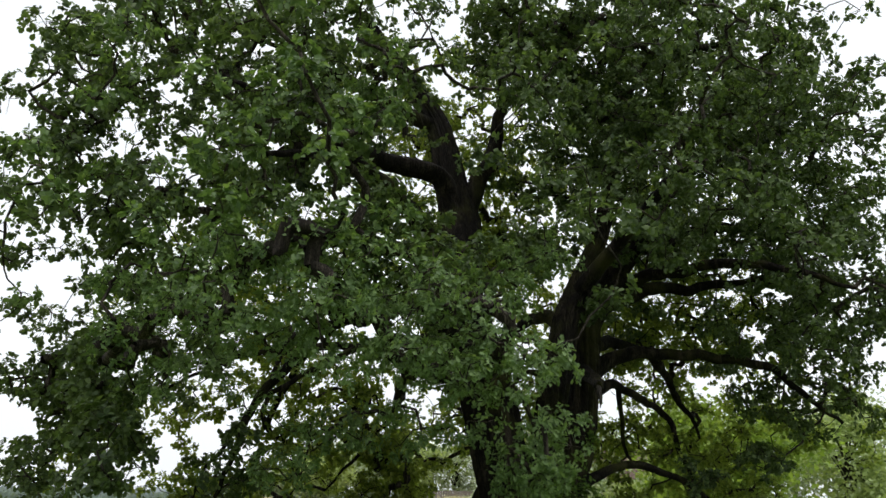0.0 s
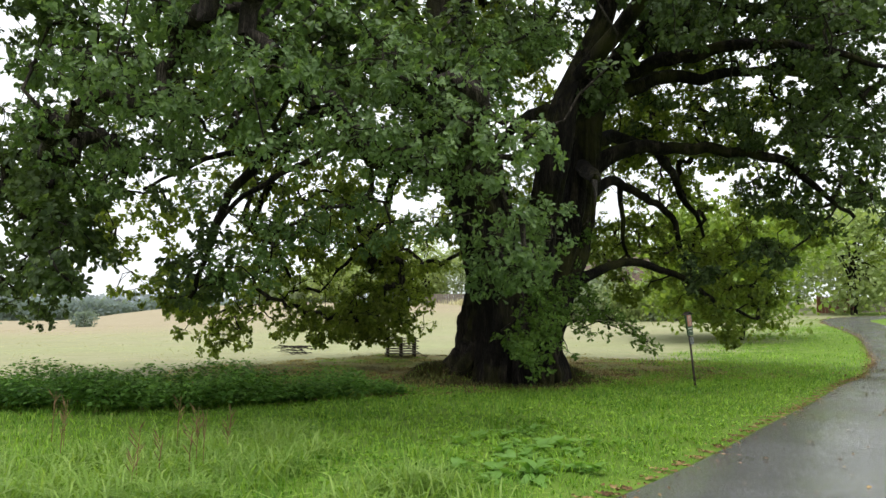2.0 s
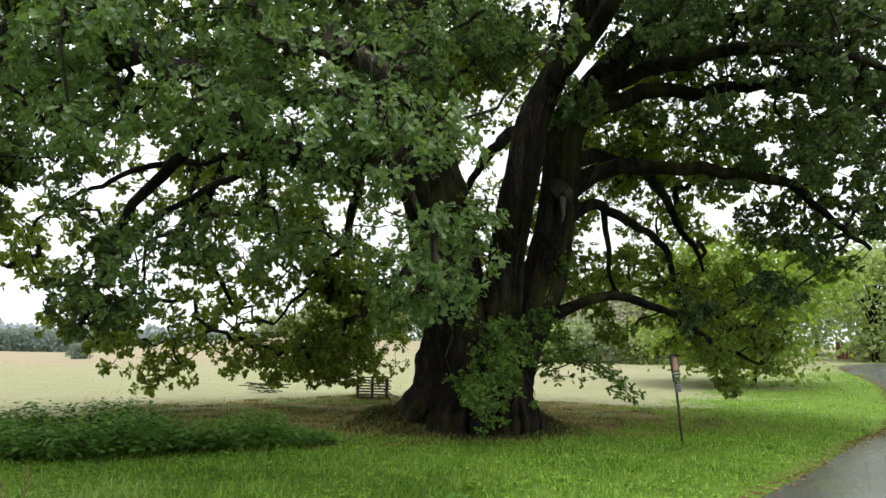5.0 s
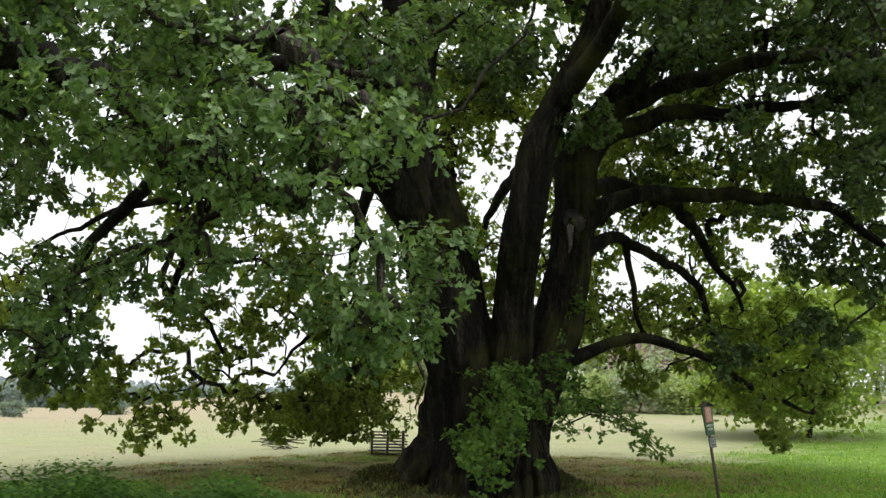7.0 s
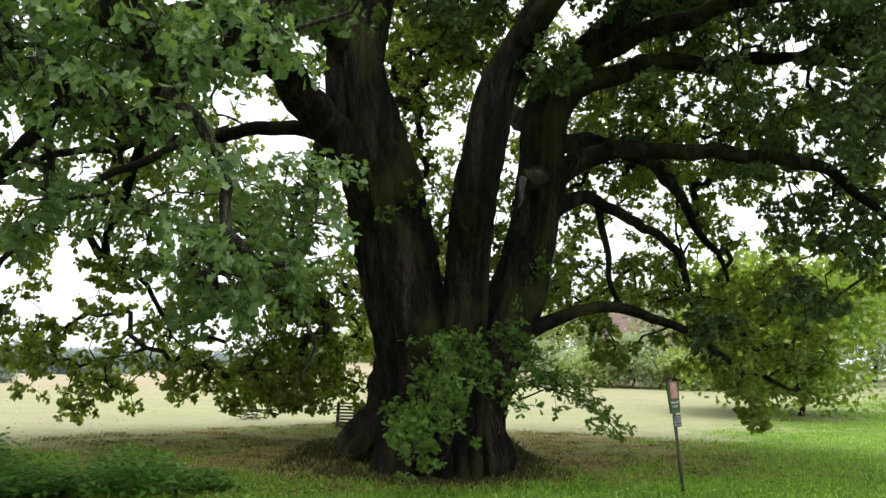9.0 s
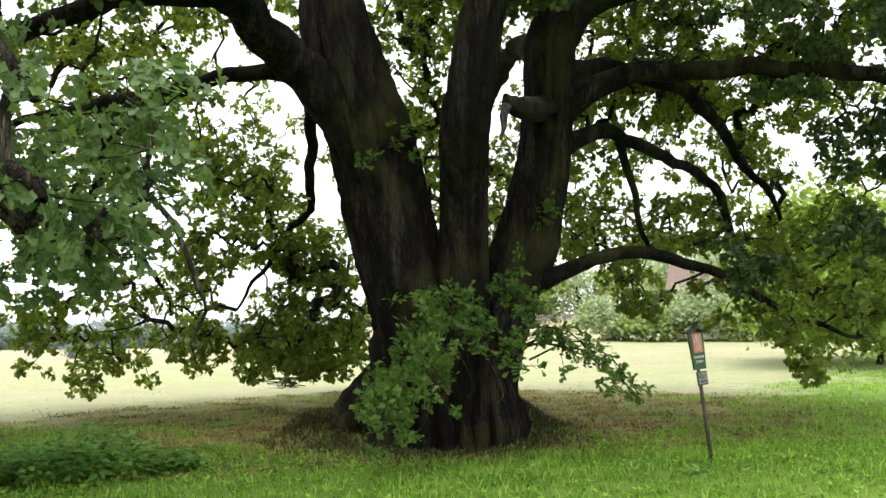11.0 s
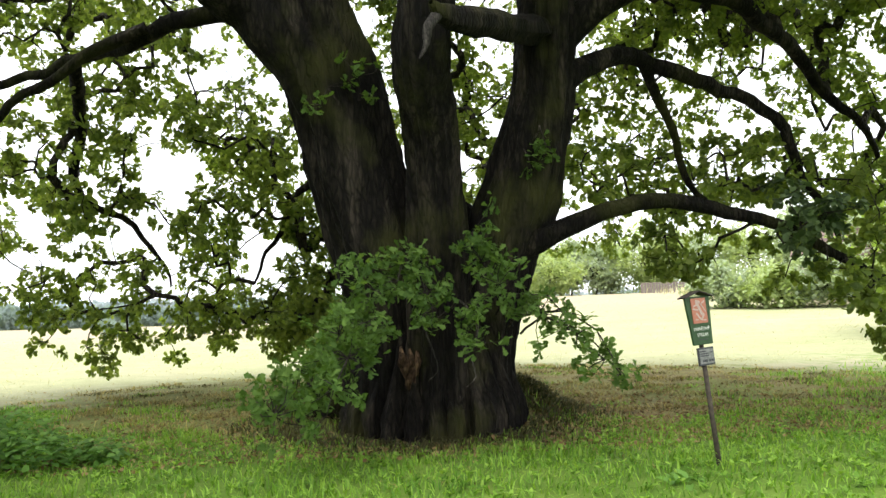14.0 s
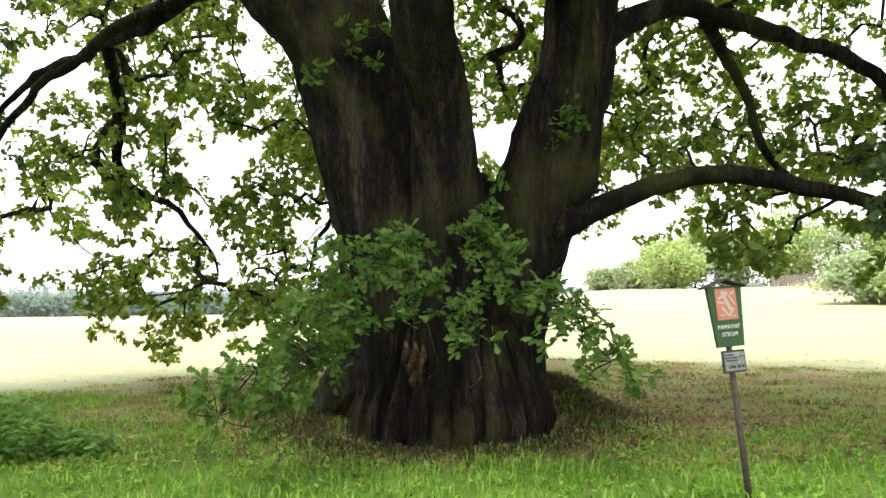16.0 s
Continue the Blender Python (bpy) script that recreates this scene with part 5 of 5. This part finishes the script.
box(bm, 0.20, 0.006, 0.155, pose(0.0, -0.0535, 1.215))
part("notice", bm, NOTICE, plate)
for k, (dx, dz, w_) in enumerate(((-0.05, 0.055, 0.09), (-0.035, 0.03, 0.13), (-0.03, 0.008, 0.12), (-0.02, -0.045, 0.05), (0.035, -0.045, 0.03), (0.07, 0.04, 0.04), (0.075, -0.045, 0.03), (-0.06, -0.045, 0.015))):
    bm = bmesh.new()
    box(bm, w_, 0.003, 0.012 if dz > 0 else 0.026, pose(dx, -0.058, 1.215 + dz))
    part("print_bar", bm, BLACK, plate)
for z_ in (1.24, 1.75):
    bm = bmesh.new()
    box(bm, 0.09, 0.05, 0.03, pose(0, -0.012, z_ if z_ < 1.5 else 1.5), 0.003)
    part("bracket", bm, ROOFBROWN, sign)

# ---- far things ----


def far_tree(name, label, x, y, h, w, seed, mat, trunk_h=0.25, leaf=0.34, many=1500, group="field trees"):
    """Trunk, limbs and a crown of leafy clumps."""
    r_ = np.random.default_rng(seed)
    z0 = float(ground_z(x, y)) - 0.05
    tree = thing(name, label, "tree" if trunk_h > 0.05 else "bush", group, at=(x, y, z0))
    top = np.array([0, 0, h * 0.8])
    v_, f_ = tube(np.array([(0, 0, 0), (0.1 * w, 0.05, h * 0.3), (0.02, 0.05 * w, h * 0.55), top]), np.array([0.02, 0.016, 0.010, 0.003]) * h, 9, seed, 0.1)
    obj("trunk", v_, f_, BARK, tree)
    clumps = []
    pieces_ = []
    for _ in range(26):
        d_ = unit(r_.normal(size=3))
        c = np.array([d_[0] * w * 0.5, d_[1] * w * 0.5, h * (trunk_h + (1 - trunk_h) * 0.5) + d_[2] * h * (1 - trunk_h) * 0.46]) * (r_.uniform(0.6, 1), r_.uniform(0.6, 1), 1)
        c[2] = max(c[2], h * trunk_h)
        clumps.append(c)
        st = np.array([0, 0, h * r_.uniform(0.22, 0.6)])
        pieces_.append(tube(np.array([st, (st + c) / 2 + (0, 0, 0.04 * h), c]), np.array([0.012, 0.008, 0.003]) * h, 5))
    v_, f_ = joined(pieces_)
    tagged(obj("limbwork", v_, f_, BARK, tree), kind="stuff")
    c = np.array(clumps)[r_.integers(0, 26, many)] + r_.normal(size=(many, 3)) * (0.15 * w, 0.15 * w, 0.09 * h)
    c[:, 2] = np.maximum(c[:, 2], 0.1)
    v_, f_ = leaves(c, r_.normal(size=(many, 3)), r_.normal(size=(many, 3)) * 0.6 + (0, 0, 1), leaf * r_.uniform(0.6, 1.4, many), LEAF_FAR, FAN_FAR)
    tagged(obj("crown", v_, f_, mat, tree, smooth=False), kind="stuff")


LINDEN = leaf_material("linden_leaf", (0.095, 0.15, 0.032), (0.175, 0.25, 0.055), (0.28, 0.36, 0.10), 0.5)
far_tree("linden_tree", "bright yellow-green leafy tree with low hanging boughs", 29.5, 18.5, 9.0, 9.6, 1, LINDEN, 0.16, 0.36, 17000, "near trees")
for k, (x_, y_, h_, w_, m_) in enumerate(((50, 42, 8, 7, 1), (49, 36, 7, 7, 0), (56, 44, 9, 8, 0), (33, 108, 7.6, 9, 1), (39.5, 117, 9.5, 4.5, 0), (43, 114, 8.5, 8, 0), (51, 110, 12, 11, 1), (59, 107, 11, 10, 0), (66, 102, 12, 10, 1), (26.5, 128, 4.0, 7, 0),
                                          (62, 70, 12, 10, 0), (70, 58, 12, 10, 1), (74, 47, 13, 10, 0), (66, 34, 11, 8, 1), (64, 84, 10, 9, 0), (80, 40, 14, 11, 0), (56, 66, 8, 8, 1), (46, 50, 8, 7, 0), (37, 122, 7, 8, 0), (47, 118, 9, 8, 0), (55, 116, 10, 8, 1), (73, 98, 13, 10, 0), (30, 120, 4.5, 6, 0))):
    far_tree("field_tree", "green tree at the field's far edge, paled by coloured-in haze", x_, y_, h_, w_, 30 + k, (FAR_LEAF_HAZED, FAR_YELLOW_HAZED)[m_], 0.08, 0.50, 4200)
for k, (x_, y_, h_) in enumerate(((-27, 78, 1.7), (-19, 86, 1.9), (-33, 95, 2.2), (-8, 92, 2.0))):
    far_tree("field_bush", "small bush in the dry field, greyed by coloured-in haze", x_, y_, h_, h_ * 1.3, 70 + k, WOOD_LEAF_HAZED, 0.04, 0.26, 1200, "field bushes")

for k, (x_, y_, h_, w_) in enumerate(((35.5, 48, 3.4, 5.0), (38.5, 45.5, 4.6, 5.0), (41.5, 43, 3.6, 5.0), (44.5, 41, 4.4, 5.0), (47.5, 38.5, 5.0, 5.5), (33, 52, 4.0, 5.0))):
    far_tree("garden_bush", "dense light green bush before the country house", x_, y_, h_, w_, 120 + k, (FAR_YELLOW_HAZED, FAR_LEAF_HAZED)[k % 2], 0.04, 0.34, 3600, "garden bushes")

# far woods and a wooded rise behind them
wrng = np.random.default_rng(90)


def wood(name, label, radius, az0, az1, height, many, leaf, mat, seed):
    r_ = np.random.default_rng(seed)
    az = np.radians(r_.uniform(az0, az1, many))
    tops = height * (0.72 + 0.28 * np.array([noise.noise(Vector((a * 14, seed, 0))) + 0.5 * noise.noise(Vector((a * 60, seed, 3))) for a in az]))
    z = tops * r_.uniform(0, 1, many) ** 0.7
    rad = radius * (1 + 0.05 * r_.uniform(size=many))
    c = np.stack([rad * np.cos(az), rad * np.sin(az), z - 0.3], -1)
    ring = np.radians(np.linspace(az0, az1, 400))
    ridge = height * 0.9 * (0.72 + 0.28 * np.array([noise.noise(Vector((a * 14, seed, 0))) + 0.5 * noise.noise(Vector((a * 60, seed, 3))) for a in ring]))
    levels = np.array([0.0, 0.6, 0.85, 1.0])
    wall = np.stack([(radius * (1.035 + 0.02 * levels[None, :])) * np.cos(ring)[:, None], (radius * (1.035 + 0.02 * levels[None, :])) * np.sin(ring)[:, None], ridge[:, None] * levels[None, :] - 0.5], -1).reshape(-1, 3)
    i_, j_ = np.meshgrid(np.arange(399), np.arange(3), indexing='ij')
    q_ = np.stack([i_ * 4 + j_, (i_ + 1) * 4 + j_, (i_ + 1) * 4 + j_ + 1, i_ * 4 + j_ + 1], -1).reshape(-1, 4)
    inner = np.concatenate([q_[:, :3], q_[:, [0, 2, 3]]])
    v_, f_ = leaves(c, r_.normal(size=(many, 3)), 0.4 * r_.normal(size=(many, 3)) + np.stack([-np.cos(az), -np.sin(az), 0 * az + 0.8], -1), leaf * r_.uniform(0.6, 1.4, many), LEAF_FAR, FAN_FAR)
    v_, f_ = joined([(v_, f_), (wall, inner)])
    tagged(obj(name, v_, f_, mat, None, smooth=False), label, "woods", kind="stuff")


# The hill's air haze is put into its leaf colour.
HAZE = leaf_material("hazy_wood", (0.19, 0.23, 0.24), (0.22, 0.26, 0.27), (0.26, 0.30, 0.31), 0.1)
wood("far_wood", "wood along the edge of the field, greyed by coloured-in haze", 250, 66, 130, 9.5, 22000, 1.2, WOOD_LEAF_HAZED, 5)
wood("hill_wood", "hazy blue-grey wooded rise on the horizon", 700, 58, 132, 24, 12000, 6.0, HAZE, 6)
wood("field_hedge", "green trees behind the field, paled by coloured-in haze", 130, 20, 64, 7.0, 20000, 0.7, FAR_LEAF_HAZED, 7)

# uneven tufts over the mown field
STUBBLE = leaf_material("field_stubble", (0.25, 0.26, 0.14), (0.33, 0.32, 0.19), (0.41, 0.385, 0.25), 0.35, 0.85)
x, y = wrng.uniform(-45, 55, 45000), 9 + 75 * wrng.uniform(size=45000) ** 1.5
lump = patchy(x, y, 0.35, 51.0) + 0.6 * patchy(x, y, 1.3, 53.0)
ok = (lump > -0.05) & (np.abs(x) < 8 + 0.75 * y) & (off_road(x, y) > 6)
x, y = x[ok], y[ok]
v, f = blades(wrng, x, y, wrng.uniform(0.04, 0.09, len(x)) * (1 + y / 80), 1.6, 0.010)
tagged(obj("field_stubble", v, f, STUBBLE, None, smooth=False), "pale uneven tufts of mown grass over the field", "grass", kind="stuff")

# bank of tall bleached grass along the top of the field
STRAW = leaf_material("bleached_grass", (0.36, 0.33, 0.22), (0.44, 0.40, 0.28), (0.52, 0.49, 0.36), 0.3, 0.85)
u_ = wrng.uniform(size=9000)
x = 47 + 42 * u_ + wrng.normal(size=9000) * 1.5
y = 90 - 0.45 * (x - 47) + wrng.normal(size=9000) * 3.0
ok = patchy(x, y, 0.12, 31.0) > -0.12
v, f = blades(wrng, x[ok], y[ok], wrng.uniform(0.5, 1.3, ok.sum()), 0.5, 0.05)
tagged(obj("bleached_grass", v, f, STRAW, None, smooth=False), "bank of tall bleached grass across the field", "grass", kind="stuff")

# house behind the trees
WALLP = plain("house_render", (0.55, 0.48, 0.38), 0.85, 0, 3, 0.12)
TILES = plain("roof_tile", (0.15, 0.105, 0.09), 0.8, 0, 8, 0.3)
GLASS = plain("window_glass", (0.03, 0.035, 0.04), 0.1, 0, 3, 0.2)
FRAMEW = plain("window_paint", (0.7, 0.68, 0.62), 0.5, 0, 9, 0.08)
house = thing("house", "pale rendered country house with a weathered brown-red tiled gable roof", "house", at=(46, 50, float(ground_z(46, 50)) - 0.6))
house.rotation_euler = (0, 0, radians(-42))
bm = bmesh.new()
box(bm, 11, 8, 4.6, pose(0, 0, 2.3))
part("wall", bm, WALLP, house)
for sgn in (-1, 1):
    bm = bmesh.new()
    box(bm, 11.8, 5.6, 0.22, pose(0, sgn * 2.25, 6.2, -sgn * 38), 0.03)
    part("roof", bm, TILES, house)
    bm = bmesh.new()
    tri_ = [bm.verts.new((sgn * 5.5 - s2 * 0.15 * sgn, y2, z2)) for s2 in (0, 1) for y2, z2 in ((-4, 4.6), (4, 4.6), (0, 7.6))]
    bmesh.ops.convex_hull(bm, input=tri_)
    part("gable", bm, WALLP, house)
bm = bmesh.new()
box(bm, 0.7, 0.7, 1.8, pose(1.8, 0.6, 8.2), 0.03)
part("chimney", bm, TILES, house)
for wx in (-4, -1.4, 1.4, 4):
    bm = bmesh.new()
    box(bm, 1.2, 0.12, 1.5, pose(wx, -4.03, 2.3), 0.02)
    win = part("window", bm, FRAMEW, house)
    for dx in (-0.27, 0.27):
        bm = bmesh.new()
        box(bm, 0.46, 0.06, 1.26, pose(wx + dx, -4.08, 2.3))
        part("pane", bm, GLASS, win)

# board fences by the field and the lane
FENCE = plain("fence_board", (0.17, 0.145, 0.125), 0.9, 0, 10, 0.4)
REDBOARD = plain("fence_red", (0.22, 0.09, 0.065), 0.8, 0, 10, 0.2)


def fence(label, x0, y0, x1, y1, h, mat, seed):
    r_ = random.Random(seed)
    a, b = Vector((x0, y0, 0)), Vector((x1, y1, 0))
    fen = thing("fence", label, "fence", "board fences", at=(x0, y0, float(ground_z(x0, y0)) - 0.05))
    length, ang = (b - a).length, math.atan2(y1 - y0, x1 - x0)
    fen.rotation_euler = (0, 0, ang)
    n = int(length / 2.4)
    for k in range(n + 1):
        bm = bmesh.new()
        box(bm, 0.12, 0.12, h + 0.1, pose(k * length / n, 0, (h + 0.1) / 2))
        part("post", bm, mat, fen)
    shared = None
    m_ = int(length / 0.42)
    for k in range(m_):
        if shared is None:
            bm = bmesh.new()
            box(bm, 0.38, 0.03, h, pose(0, -0.08, h / 2), 0.006)
            shared = part("board", bm, mat, fen)
            ob_ = shared
        else:
            ob_ = new("board", shared.data)
            ob_.parent = fen
        ob_.location = (0.21 + k * length / m_, 0, r_.uniform(-0.05, 0.05))


fence("weathered brown board fence at the field's far edge", 45, 99, 63, 91, 1.7, FENCE, 1)
fence("brown board fence beside the lane", 70.8, 37.0, 80, 31.5, 1.8, FENCE, 2)
fence("red-brown painted board fence at the lane's bend", 66.6, 38.9, 70.6, 37.2, 2.0, REDBOARD, 3)
pole = thing("utility_pole", "tall dark wooden utility pole beside the lane", "pole", at=(66.3, 34.6, float(ground_z(66.3, 34.6)) - 0.1))
v, f = tube(np.array([(0, 0, 0), (0.02, 0, 3.5), (0.05, 0.02, 7.5)]), np.array([0.15, 0.13, 0.10]), 10, 3, 0.03)
obj("shaft", v, f, DARKWOOD, pole)
bm = bmesh.new()
box(bm, 1.4, 0.1, 0.12, pose(0.05, 0.02, 7.1, 0, 0, 40), 0.01)
part("crossarm", bm, DARKWOOD, pole)

# slatted timber stack and a brush pile beyond the oak
SLAT = plain("grey_slat", (0.15, 0.13, 0.105), 0.85, 0, 15, 0.3)
stack = thing("timber_stack", "weathered grey stack of slatted timber on the mown field", "timber", at=(1.25, 11.8, float(ground_z(1.25, 11.8))))
stack.rotation_euler = (0, 0, radians(-18))
srng = random.Random(6)
for k in range(7):
    bm = bmesh.new()
    box(bm, 1.35 + srng.uniform(-0.1, 0.1), 0.7, 0.035, pose(srng.uniform(-0.05, 0.05), 0, 0.12 + k * 0.105, 0, srng.uniform(-1, 1), srng.uniform(-3, 3)), 0.005)
    part("slat", bm, SLAT, stack)
for sx_ in (-0.55, 0.0, 0.55):
    for sy_ in (-0.3, 0.3):
        bm = bmesh.new()
        box(bm, 0.07, 0.06, 0.8, pose(sx_, sy_, 0.4), 0.004)
        part("batten", bm, DARKWOOD, stack)
bm = bmesh.new()
box(bm, 1.5, 0.12, 0.03, pose(0.35, -0.5, 0.35, 0, 28), 0.004)
part("plank", bm, SLAT, stack)
pile = thing("brush_pile", "low pile of cut brown branches on the field", "branches", at=(-1.2, 18.5, float(ground_z(-1.2, 18.5))))
for k in range(26):
    az = srng.uniform(0, 3.14)
    L_ = srng.uniform(0.5, 0.9)
    c_ = np.array([srng.uniform(-0.5, 0.5), srng.uniform(-0.3, 0.3), srng.uniform(0.03, 0.38)])
    d_ = np.array([math.cos(az), math.sin(az), srng.uniform(-0.15, 0.15)]) * L_
    v, f = tube(np.array([c_ - d_, c_ + (0, 0, 0.03), c_ + d_]), np.array([0.022, 0.018, 0.008]), 6, k, 0.1)
    obj("branch", v, f, TWIG, pile)
